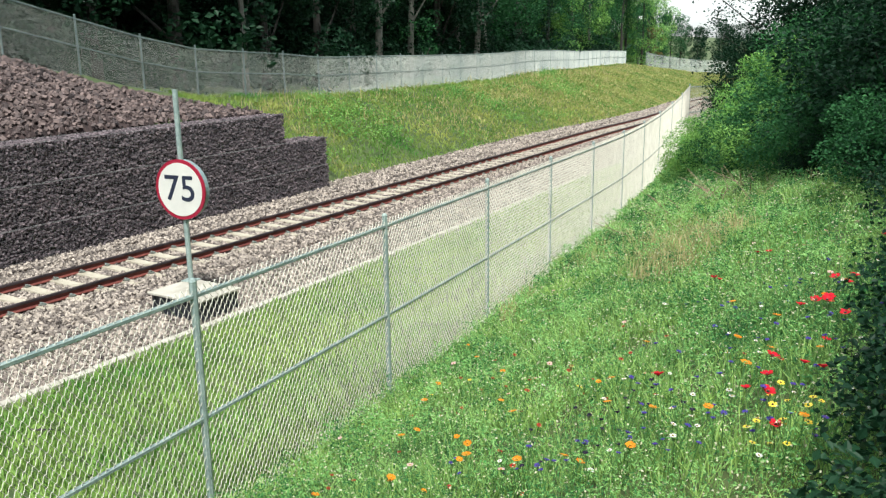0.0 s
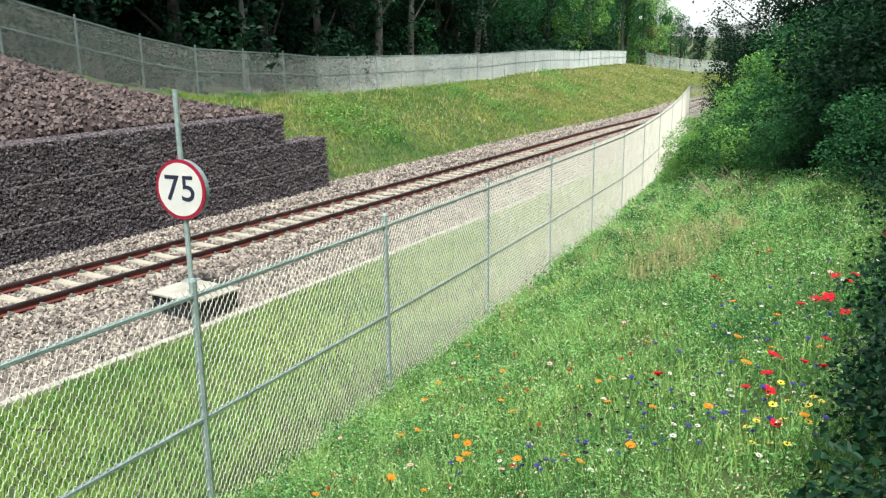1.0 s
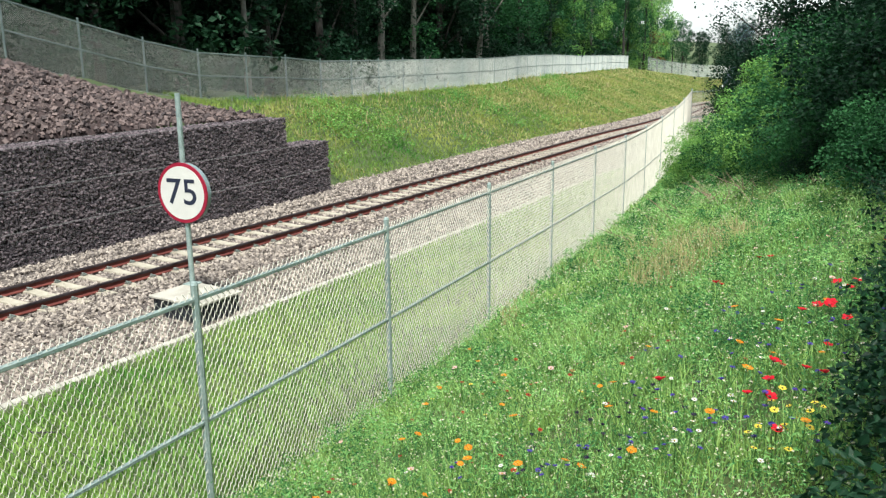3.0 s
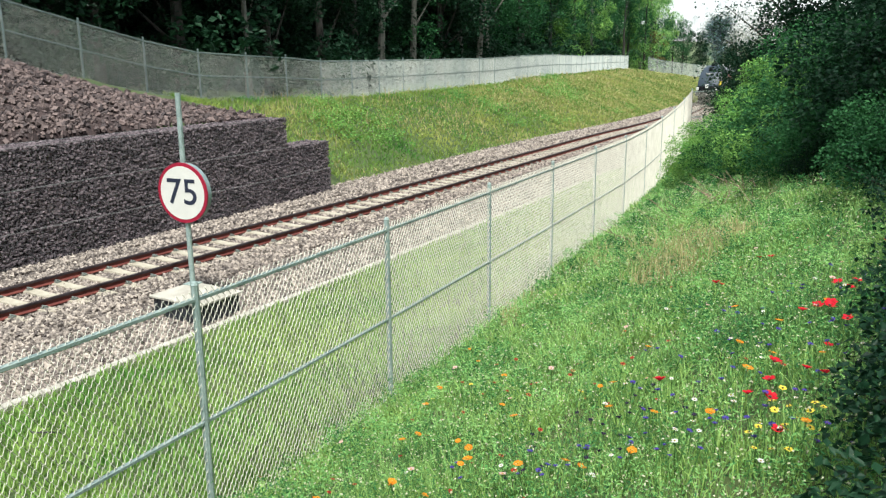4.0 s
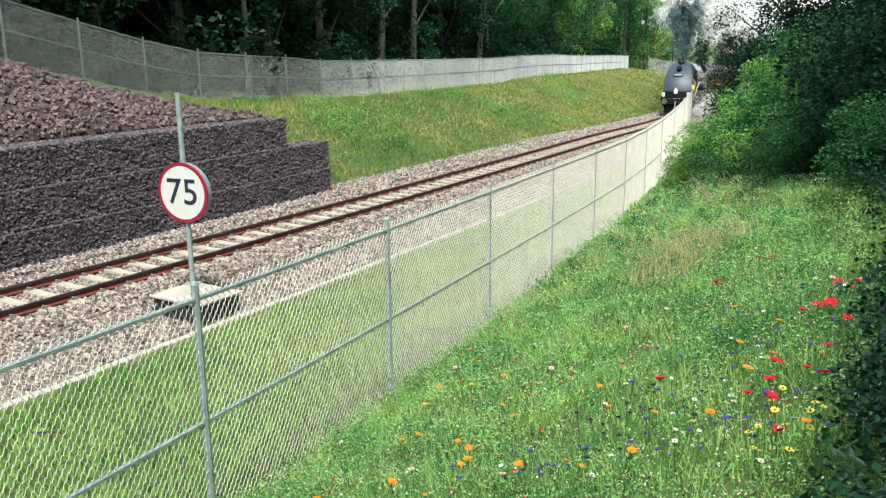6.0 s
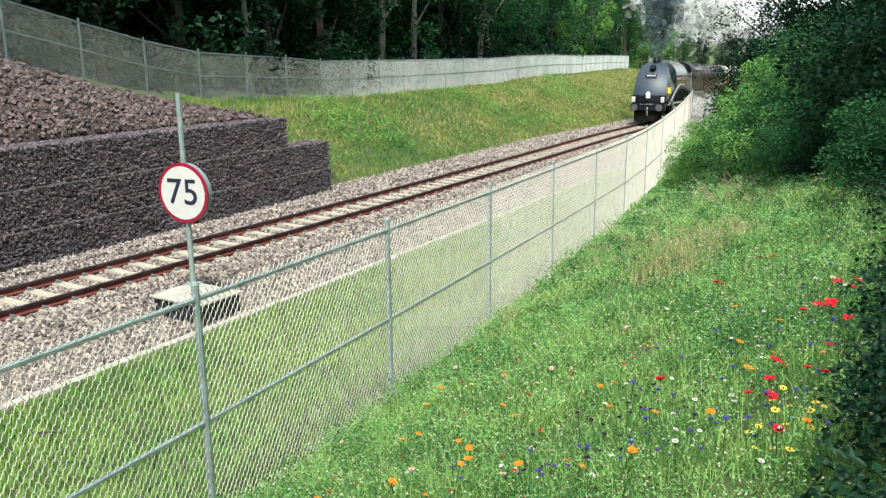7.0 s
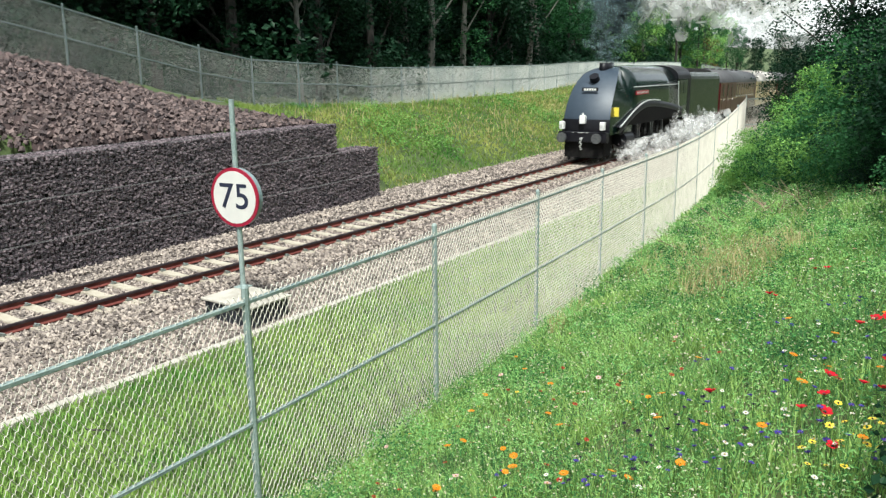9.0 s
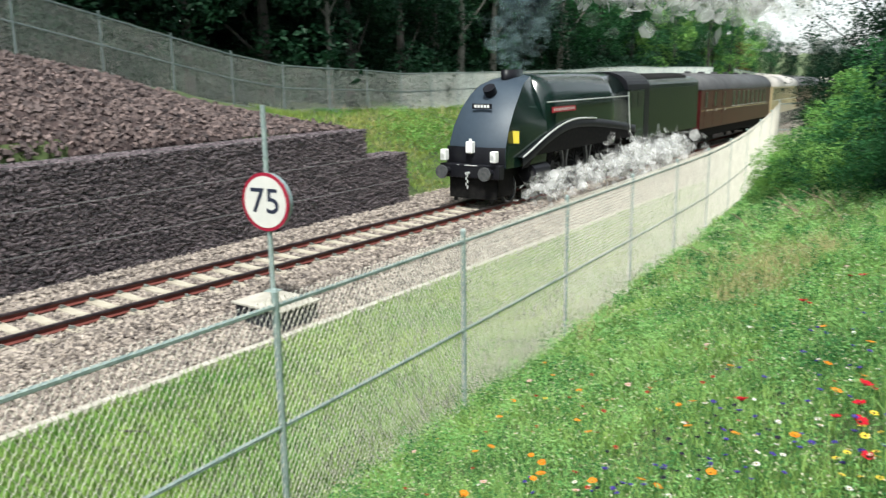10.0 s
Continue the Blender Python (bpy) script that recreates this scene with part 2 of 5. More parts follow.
# ---- track ----
track = thing("railway_track", "single railway track with rusty rails on pale ballast", "track", kind="structure")
part("ballast_bed", sweep(line(-30, 230, 0, 0), [(-4.3, -0.5), (-4.3, -0.36), (-2.7, -0.25), (-1.9, -0.205), (1.9, -0.205), (2.6, -0.25), (4.3, -0.33), (4.3, -0.5)]), BED, track, "grey-pink crushed stone ballast bed, darkened for shade between stones")
for side in (-0.7525, 0.7525):
    prof = [(-0.07, -0.165), (-0.07, -0.152), (-0.012, -0.125), (-0.010, -0.045), (-0.035, -0.033), (-0.035, -0.004), (0.035, -0.004), (0.035, -0.033), (0.010, -0.045), (0.012, -0.125), (0.07, -0.152), (0.07, -0.165)]
    rail = part("rail", sweep(line(-30, 230, side, 0, 1.5), prof), RUST, track, "rusty steel running rail with a dark worn head")
    part("rail_head", sweep(line(-30, 230, side, 0, 1.5), [(-0.0365, -0.046), (-0.0375, -0.004), (-0.026, 0.002), (0.026, 0.002), (0.0375, -0.004), (0.0365, -0.046)]), RAILTOP, rail)


def sleeper_mesh():
    bm = bmesh.new()
    rows = [(-1.25, 0.0), (-0.55, 0.0), (0.0, -0.02), (0.55, 0.0), (1.25, 0.0)]
    vs = [[bm.verts.new((x, s * w, z + dz)) for s, w, z in ((-1, 0.15, -0.30), (-1, 0.125, -0.155), (1, 0.125, -0.155), (1, 0.15, -0.30))] for x, dz in rows]
    for a, b in zip(vs, vs[1:]):
        for j in range(4):
            bm.faces.new((a[j], a[(j + 1) % 4], b[(j + 1) % 4], b[j]))
    bm.faces.new(vs[0])
    bm.faces.new(vs[-1][::-1])
    bmesh.ops.recalc_face_normals(bm, faces=bm.faces)
    me = bpy.data.meshes.new("sleeper")
    bm.to_mesh(me)
    bm.free()
    me.materials.append(CONCRETE)
    return me


def clip_mesh():
    bm = bmesh.new()
    box(-0.05, 0.05, -0.06, 0.06, -0.158, -0.135, bm=bm)
    rod((-0.045, -0.045, -0.13), (0.045, 0.02, -0.105), 0.012, 5, bm)
    rod((0.045, 0.02, -0.105), (-0.045, 0.05, -0.125), 0.012, 5, bm)
    me = bpy.data.meshes.new("rail_clip")
    bm.to_mesh(me)
    bm.free()
    me.materials.append(CLIP)
    return me


# ---- chain-link ----
def wire_net(a, b, za, zb, high, pitch, r):
    """Diagonal wires, three-sided, over the bay from plan point a to b, feet at za and zb."""
    a, b = np.array(a, float), np.array(b, float)
    L = np.linalg.norm(b - a)
    t = (b - a) / L
    step = pitch * math.sqrt(2)
    V, T = [], []
    for sgn in (1, -1):
        c = -high
        while c < L:
            s0, s1 = max(c, 0.0), min(c + high, L)
            if s1 - s0 > 0.02:
                u0, u1 = s0 - c, s1 - c
                if sgn < 0:
                    u0, u1 = high - u0, high - u1
                ends = []
                for s, u in ((s0, u0), (s1, u1)):
                    p = a + t * s
                    ends.append(np.array([p[0], p[1], za + (zb - za) * s / L + u]))
                d = (ends[1] - ends[0]) / np.linalg.norm(ends[1] - ends[0])
                n1 = np.array([t[1], -t[0], 0.0])
                n2 = np.cross(d, n1)
                off = n1 * r * 0.8 * sgn
                i = len(V)
                for e in ends:
                    for k in range(3):
                        q = 2 * math.pi * k / 3
                        V.append(e + off + r * (math.cos(q) * n1 + math.sin(q) * n2))
                for k in range(3):
                    k2 = (k + 1) % 3
                    T += [(i + k, i + k2, i + 3 + k2), (i + k, i + 3 + k2, i + 3 + k)]
            c += step
    return V, T


def woven_net(a, b, za, zb, high, wide, row, r):
    """Woven pickets: in each row the wires lean one way on the front and the other on the back."""
    a, b = np.array(a, float), np.array(b, float)
    L = np.linalg.norm(b - a)
    t = (b - a) / L
    n = np.array([t[1], -t[0]])
    k, j = np.meshgrid(np.arange(int(L / (wide / 2))), np.arange(int(high / row)), indexing="ij")
    k, j = k.ravel(), j.ravel()
    rise = (k + j) % 2 == 0
    s0 = np.where(rise, k + 0.24, k + 1) * wide / 2
    s1 = np.where(rise, k + 0.76, k) * wide / 2
    face = np.where(rise, 1.1, -1.1) * r
    z0, z1 = j * row, (j + 1) * row
    # short level bends where the pickets hook into one another
    s0, s1 = np.r_[s0, s1[rise]], np.r_[s1, s1[rise] + 0.48 * wide / 2]
    z0, z1 = np.r_[z0, z1[rise]], np.r_[z1, z1[rise]]
    face, k = np.r_[face, face[rise]], np.r_[k, k[rise]]
    ends = []
    for s, u in ((s0, z0), (s1, z1)):
        ends.append(np.c_[a[0] + t[0] * s + n[0] * face, a[1] + t[1] * s + n[1] * face, za + (zb - za) * s / L + u])
    d = ends[1] - ends[0]
    d /= np.linalg.norm(d, axis=1)[:, None]
    n1 = np.array([n[0], n[1], 0.0])[None].repeat(len(k), 0)
    n2 = np.cross(d, n1)
    V = np.stack([e + d * g * r * 0.6 + r * (math.cos(q) * n1 + math.sin(q) * n2) for e, g in zip(ends, (-1, 1)) for q in (0, 2 * math.pi / 3, 4 * math.pi / 3)], 1)
    F = np.array([(0, 1, 4), (0, 4, 3), (1, 2, 5), (1, 5, 4), (2, 0, 3), (2, 3, 5)])
    return V.reshape(-1, 3), (F[None] + 6 * np.arange(len(k))[:, None, None]).reshape(-1, 3)


def fence(name, posts, high, pitch, r, post_r, wire_mat, label, mid=0.5, over=0.08, far_r=1.0, far_from=9.0, woven=0.0, steel=None):
    """A chain-link fence: posts, rails and one net a bay."""
    f = thing(name, label, "fence", kind="structure")
    steel = steel or GALV
    for x, y, z in posts:
        p = part("fence_post", rod((x, y, z - 0.3), (x, y, z + high + over), post_r, 8), steel, f)
        bm = bmesh.new()
        bmesh.ops.create_uvsphere(bm, u_segments=8, v_segments=4, radius=post_r * 1.1, matrix=Matrix.Translation((x, y, z + high + over)))
        part("post_cap", bm, steel, p)
    for p, q in zip(posts, posts[1:]):
        thick = r * (1 + (far_r - 1) * ramp(q[1], far_from - 3, far_from + 7))
        along = Vector((q[0] - p[0], q[1] - p[1])).normalized()
        off = (along.y * 0.010, -along.x * 0.010)
        pa, qa = (p[0] + off[0], p[1] + off[1]), (q[0] + off[0], q[1] + off[1])
        if q[1] < woven:
            V, T = woven_net(pa, qa, p[2], q[2], high + 0.04, 0.068, 0.046, thick)
        else:
            V, T = wire_net(pa, qa, p[2], q[2], high, pitch, thick)
        tagged(link_mesh("wire_mesh", V, T, wire_mat, f), "woven galvanised chain-link wire", kind="stuff")
        for u, rr in ((high - 0.035, post_r * 0.75), (high * mid, post_r * 0.72), (0.03, 0.010)):
            part("fence_rail", rod((p[0], p[1], p[2] + u), (q[0], q[1], q[2] + u), rr, 6), steel, f)
    return f


FRONT_POSTS = []
for k in range(-2, 11):
    y = 4.2338 + 3.019 * k
    x, z = near_fence(y)
    FRONT_POSTS.append((x, y, z))
FRONT_POSTS += [(9.4, 36.6, FRONT_POSTS[-1][2] + 0.1), (12.2, 37.6, FRONT_POSTS[-1][2] + 0.2)]
fence("chain_link_fence", FRONT_POSTS, 2.03, 0.045, 0.0017, 0.030, WIRE, "galvanised chain-link fence with a mid rail beside the flower meadow", mid=0.48, far_r=2.8, far_from=5.5, woven=36.0)
BACK_POSTS = []
for y in np.arange(-2, 125.5, 2.97):
    BACK_POSTS.append((float(np.interp(y, BY, BX)), float(y), float(np.interp(y, BY, BZ)) - 0.03))
fence("boundary_fence", BACK_POSTS, 2.0, 0.04, 0.0021, 0.038, WIREDARK, "long galvanised chain-link boundary fence in front of the wood", mid=0.52, far_r=2.7, far_from=36.0, steel=DARKPOST)
FAR_POSTS = [(-23.7, 130, 1.9), (-22.3, 133.5, 1.35), (-20.9, 137.5, 0.95), (-19.6, 142, 0.6), (-17.8, 151, 0.3), (-15.8, 161, 0.1)]
fence("far_fence", FAR_POSTS, 2.3, 0.05, 0.006, 0.04, WIREDARK, "distant chain-link fence on the far bank", steel=DARKPOST)

# ---- kerb along the cess ----
kerb = thing("kerb", "pale concrete edging between ballast and grass", "kerb", kind="structure")
kerb_me = bpy.data.meshes.new("kerb_stone")
bm = box(-0.09, 0.09, -0.45, 0.45, -0.45, -0.26, 0.012)
bm.to_mesh(kerb_me)
bm.free()
kerb_me.materials.append(KERB)
for k in range(90):
    y = 2 + k * 0.915
    ob = new("kerb_stone", kerb_me)
    ob.parent = kerb
    ob.matrix_basis = pose(track_x(y) + 4.42, y, track_z(y) + RNG.uniform(-0.008, 0.008), 0, 0, track_turn(y))


# ---- gabion wall ----
def rocks(points, sizes, squash=0.75, seed=1, laid=False, blocky=False):
    """Angular stones: jittered octahedra, or skewed blocks."""
    r = np.random.default_rng(seed)
    base = np.array([(1, 0.3, -0.2), (-1, -0.2, 0.2), (0.2, 1, 0.3), (-0.2, -1, -0.2), (0.25, 0.2, 1), (-0.2, -0.1, -1)], float)
    tri = np.array([(0, 2, 4), (2, 1, 4), (1, 3, 4), (3, 0, 4), (2, 0, 5), (1, 2, 5), (3, 1, 5), (0, 3, 5)])
    if blocky:
        base = np.array([(x, y, z) for x in (-0.7, 0.7) for y in (-0.7, 0.7) for z in (-0.7, 0.7)], float)
        tri = np.array([(0, 1, 3), (0, 3, 2), (4, 7, 5), (4, 6, 7), (0, 5, 1), (0, 4, 5), (2, 3, 7), (2, 7, 6), (1, 5, 7), (1, 7, 3), (0, 2, 6), (0, 6, 4)])
    m = len(base)
    n = len(points)
    P = np.asarray(points, float)
    S = np.asarray(sizes, float)
    q = r.normal(size=(n, 4)) * (np.array([1, 0.10, 0.10, 0.22]) if laid else 1)
    q /= np.linalg.norm(q, axis=1)[:, None]
    w, x, y, z = q.T
    R = np.stack([1 - 2 * (y * y + z * z), 2 * (x * y - z * w), 2 * (x * z + y * w), 2 * (x * y + z * w), 1 - 2 * (x * x + z * z), 2 * (y * z - x * w), 2 * (x * z - y * w), 2 * (y * z + x * w), 1 - 2 * (x * x + y * y)], 1).reshape(n, 3, 3)
    pts = base[None] * r.uniform(0.6, 1.2, (n, m, 3 if blocky else 1)) * (np.array([0.8, 1.15, 0.62]) if laid else np.array([1.0, 0.8, squash]))
    pts = np.einsum("nij,nkj->nki", R, pts) * S[:, None, None] + P[:, None, :]
    F = tri[None] + (np.arange(n) * m)[:, None, None]
    return pts.reshape(-1, 3), F.reshape(-1, 3)


def wall_face(y):
    return track_x(y) - 2.62 - 0.035 * (y - 5)


gabion = thing("gabion_wall", "stepped retaining wall of dark stone-filled wire baskets", "retaining wall", kind="structure")


def gabion_meshes():
    out = []
    for k in range(3):
        r = np.random.default_rng(20 + k)
        n = 1500
        pts = np.c_[r.uniform(-0.05, 0.06, n), r.uniform(-1, 1, n), r.uniform(0.0, 1.0, n)]
        pts[:260, 0], pts[:260, 2] = r.uniform(-0.9, 0.0, 260), 0.97
        V, F = rocks(pts, r.uniform(0.035, 0.066, n), seed=30 + k, laid=True, blocky=True)
        core = np.array([(x, y, z) for x in (-0.95, -0.07) for y in (-1, 1) for z in (0.005, 0.97)])
        CF = [(0, 1, 3), (0, 3, 2), (4, 7, 5), (4, 6, 7), (0, 5, 1), (0, 4, 5), (2, 3, 7), (2, 7, 6), (1, 5, 7), (1, 7, 3), (0, 2, 6), (0, 6, 4)]
        V = np.vstack([V, core])
        F = np.vstack([F, np.array(CF) + n * 8])
        ob = link_mesh("stone_fill", V, F, GABION)
        me = ob.data
        bpy.data.objects.remove(ob)
        out.append(me)
    bm = bmesh.new()
    for y in np.arange(-1, 1.001, 0.1):
        rod((0.13, y, 0), (0.13, y, 1.0), 0.0014, 3, bm)
    for z in np.arange(0, 1.001, 0.1):
        rod((0.13, -1, z), (0.13, 1, z), 0.0014, 3, bm)
    for z in (0.0, 1.0):
        rod((0.14, -1, z), (0.14, 1, z), 0.005, 4, bm)
        rod((-0.9, -1, z), (-0.9, 1, z), 0.006, 4, bm)
    me = bpy.data.meshes.new("basket_wire")
    bm.to_mesh(me)
    bm.free()
    me.materials.append(BASKETWIRE)
    return out, me


fills, cage = gabion_meshes()
for course in range(3):
    for k in range(10):
        yc = STEP - 1 - 2 * k + (0 if course == 2 else 2.4)
        x = wall_face(yc) - 0.05 * course
        turn = math.degrees(math.atan(0.035 + 0.00108 * yc))
        ob = new("gabion_basket", fills[(course + k * 2) % 3])
        ob.parent = gabion
        ob.matrix_basis = pose(x - 0.12, yc, -0.36 + course * 1.01, 0, 0, turn)
        w = new("basket_wire", cage)
        w.parent = ob


# ---- speed sign on its plinth ----
def bars(parent, name, material, rects, origin, label=""):
    """Flat raised bars, each x0, x1, z0, z1, on a face that looks along -y at origin."""
    ox, oy, oz = origin
    for x0, x1, z0, z1 in rects:
        part(name, box(ox + x0, ox + x1, oy - 0.006, oy + 0.004, oz + z0, oz + z1), material, parent, label)


def lettering(text, size, material, parent, name, m, label="", thick=0.0):
    cu = bpy.data.curves.new(name, "FONT")
    cu.body, cu.size, cu.align_x, cu.align_y, cu.extrude, cu.offset = text, size, 'CENTER', 'CENTER', 0.004, thick
    cu.materials.append(material)
    tmp = new(name, cu)
    me = bpy.data.meshes.new_from_object(tmp.evaluated_get(bpy.context.evaluated_depsgraph_get()))
    bpy.data.objects.remove(tmp)
    ob = new(name, me)
    ob.parent = parent
    ob.matrix_basis = m
    if label:
        tagged(ob, label)
    return ob


def speed_sign():
    s = thing("speed_sign", "round white railway speed sign with red rim reading 75", "sign", at=pose(2.84, 11.45, 0.13, 0, 0, 8))
    part("post", rod((0, 0.06, 0), (0, 0.06, 3.92), 0.055, 12), GALV, s, "grey-green galvanised sign post")
    part("base_plate", box(-0.14, 0.14, -0.08, 0.20, 0, 0.02, 0.004), GALV, s)
    z = 1.93
    plate = part("sign_plate", rod((0, -0.03, z), (0, 0.0, z), 0.615, 56), RED, s, "red-rimmed round enamel plate")
    part("white_face", rod((0, -0.036, z), (0, -0.028, z), 0.545, 56), WHITE, plate, "white enamel disc")
    lettering("75", 0.70, INK, plate, "numerals", pose(0.0, -0.038, z, 90, 0, 0) @ Matrix.Diagonal((1.14, 1.06, 1, 1)), "dark navy numerals 75", 0.004)
    part("backing_rim", rod((0, 0.0, z), (0, 0.13, z), 0.60, 48), SIGNBACK, s, "grey-green cylindrical backing box")
    for dz in (-0.28, 0.28):
        part("bracket", box(-0.09, 0.09, 0.0, 0.15, z + dz - 0.03, z + dz + 0.03, 0.004), GALV, s)
    return s


speed_sign()


def plinth():
    p = thing("sign_plinth", "low black-sided box with a pale concrete lid on the ballast", "plinth")
    part("body", box(2.76, 4.06, 10.54, 11.58, -0.36, 0.08, 0.01), TARRED, p, "black ribbed side panels")
    part("lid", box(2.70, 4.12, 10.48, 11.64, 0.08, 0.13, 0.012), KERB, p, "pale concrete lid")
    for k in range(9):
        x = 2.84 + k * 0.142
        part("rib", box(x, x + 0.03, 10.515, 10.539, -0.34, 0.075), TARRED, p)
    for k in range(7):
        y = 10.62 + k * 0.142
        part("rib", box(4.061, 4.085, y, y + 0.03, -0.34, 0.075), TARRED, p)


plinth()

# ---- locomotive and coaches ----
GREEN = paint("loco_green", (0.003, 0.011, 0.009), (0.006, 0.017, 0.013), 0.2, scale=1, fine=8, shine=0.5, coat=0.45)
GREY = paint("loco_front_grey", (0.028, 0.042, 0.062), (0.040, 0.056, 0.078), 0.5, scale=1, fine=8)
BLACK = paint("loco_black", (0.006, 0.006, 0.009), (0.014, 0.014, 0.017), 0.4, scale=2, fine=15, shine=0.2)
STEEL = paint("bright_steel", (0.62, 0.63, 0.63), (0.75, 0.75, 0.73), 0.3, metal=0.45)
LAMPWHITE = paint("lamp_white", (0.8, 0.8, 0.78), (0.7, 0.7, 0.68), 0.4)
YELLOW = paint("yellow_panel", (0.75, 0.60, 0.06), (0.68, 0.55, 0.06), 0.5)
CREST = paint("nameplate_red", (0.42, 0.015, 0.03), (0.32, 0.012, 0.03), 0.4)
TENDER = paint("tender_green", (0.006, 0.013, 0.008), (0.012, 0.022, 0.012), 0.25, scale=1, fine=8, shine=0.35)
MAROON = paint("coach_maroon", (0.045, 0.007, 0.008), (0.065, 0.011, 0.011), 0.3, scale=1, fine=8, shine=0.3)
CREAM = paint("coach_cream", (0.55, 0.44, 0.24), (0.62, 0.50, 0.29), 0.4, scale=1, fine=8, coat=0.4)
ROOF = paint("coach_roof_grey", (0.045, 0.045, 0.05), (0.09, 0.09, 0.095), 0.6, scale=1, fine=12)
ROOFPALE = paint("coach_roof_pale", (0.50, 0.46, 0.42), (0.60, 0.56, 0.52), 0.6, scale=1, fine=12)
DULL = paint("dull_steel", (0.10, 0.105, 0.11), (0.20, 0.205, 0.21), 0.4, metal=0.6)
GLASS = paint("dark_window", (0.010, 0.012, 0.014), (0.018, 0.02, 0.022), 0.08)
UNDER = paint("underframe_black", (0.006, 0.006, 0.007), (0.015, 0.014, 0.013), 0.8, shine=0.1)
TALL = 1.13


def shell(rings, bm=None, cap=True):
    """A skin over rings of equal count."""
    bm = bm or bmesh.new()
    rows = [[bm.verts.new(p) for p in ring] for ring in rings]
    for a, b in zip(rows, rows[1:]):
        for j in range(len(a) - 1):
            bm.faces.new((a[j], a[j + 1], b[j + 1], b[j]))
    if cap:
        bm.faces.new(rows[0])
        bm.faces.new(rows[-1][::-1])
    bmesh.ops.recalc_face_normals(bm, faces=bm.faces)
    return bm


def arch(y, w, z0, z1, shoulder, n=10, power=2.2):
    """A section: upright sides to the shoulder, then a rounded top."""
    pts = [(w, y, z0), (w, y, (z0 + shoulder) / 2)]
    for k in range(2 * n + 1):
        a = math.pi * k / (2 * n)
        c, s = math.cos(a), math.sin(a)
        pts.append((w * math.copysign(abs(c) ** (2 / power), c), y, shoulder + (z1 - shoulder) * abs(s) ** (2 / power)))
    return pts + [(-w, y, (z0 + shoulder) / 2), (-w, y, z0)]


def wheel(parent, name, x, y, r, spokes=14):
    """A spoked wheel about its own middle, on the rail at z 0."""
    s = 1 if x > 0 else -1
    hub = part(name, rod((-0.06, 0, 0), (0.06, 0, 0), r * 0.16, 14), BLACK, parent)
    hub.matrix_basis = pose(x, y, r)
    bm = bmesh.new()
    n = 40
    sec = [(-0.065, r), (0.065, r), (0.065, r * 0.90), (-0.065, r * 0.90)]
    rows = [[bm.verts.new((q, p * math.cos(2 * math.pi * k / n), p * math.sin(2 * math.pi * k / n))) for q, p in sec] for k in range(n)]
    for k in range(n):
        a, b = rows[k], rows[(k + 1) % n]
        for j in range(4):
            bm.faces.new((a[j], a[(j + 1) % 4], b[(j + 1) % 4], b[j]))
    bmesh.ops.recalc_face_normals(bm, faces=bm.faces)
    part("tyre", bm, DULL, hub, "dull steel tyre")
    bm = bmesh.new()
    for k in range(spokes):
        a = 2 * math.pi * k / spokes
        rod((0, 0.12 * r * math.cos(a), 0.12 * r * math.sin(a)), (0, 0.92 * r * math.cos(a), 0.92 * r * math.sin(a)), 0.025, 5, bm)
    part("spokes", bm, BLACK, hub)
    part("crank_pin", rod((s * 0.05, 0, r * 0.32), (s * 0.16, 0, r * 0.32), 0.05, 10), STEEL, hub)
    return hub


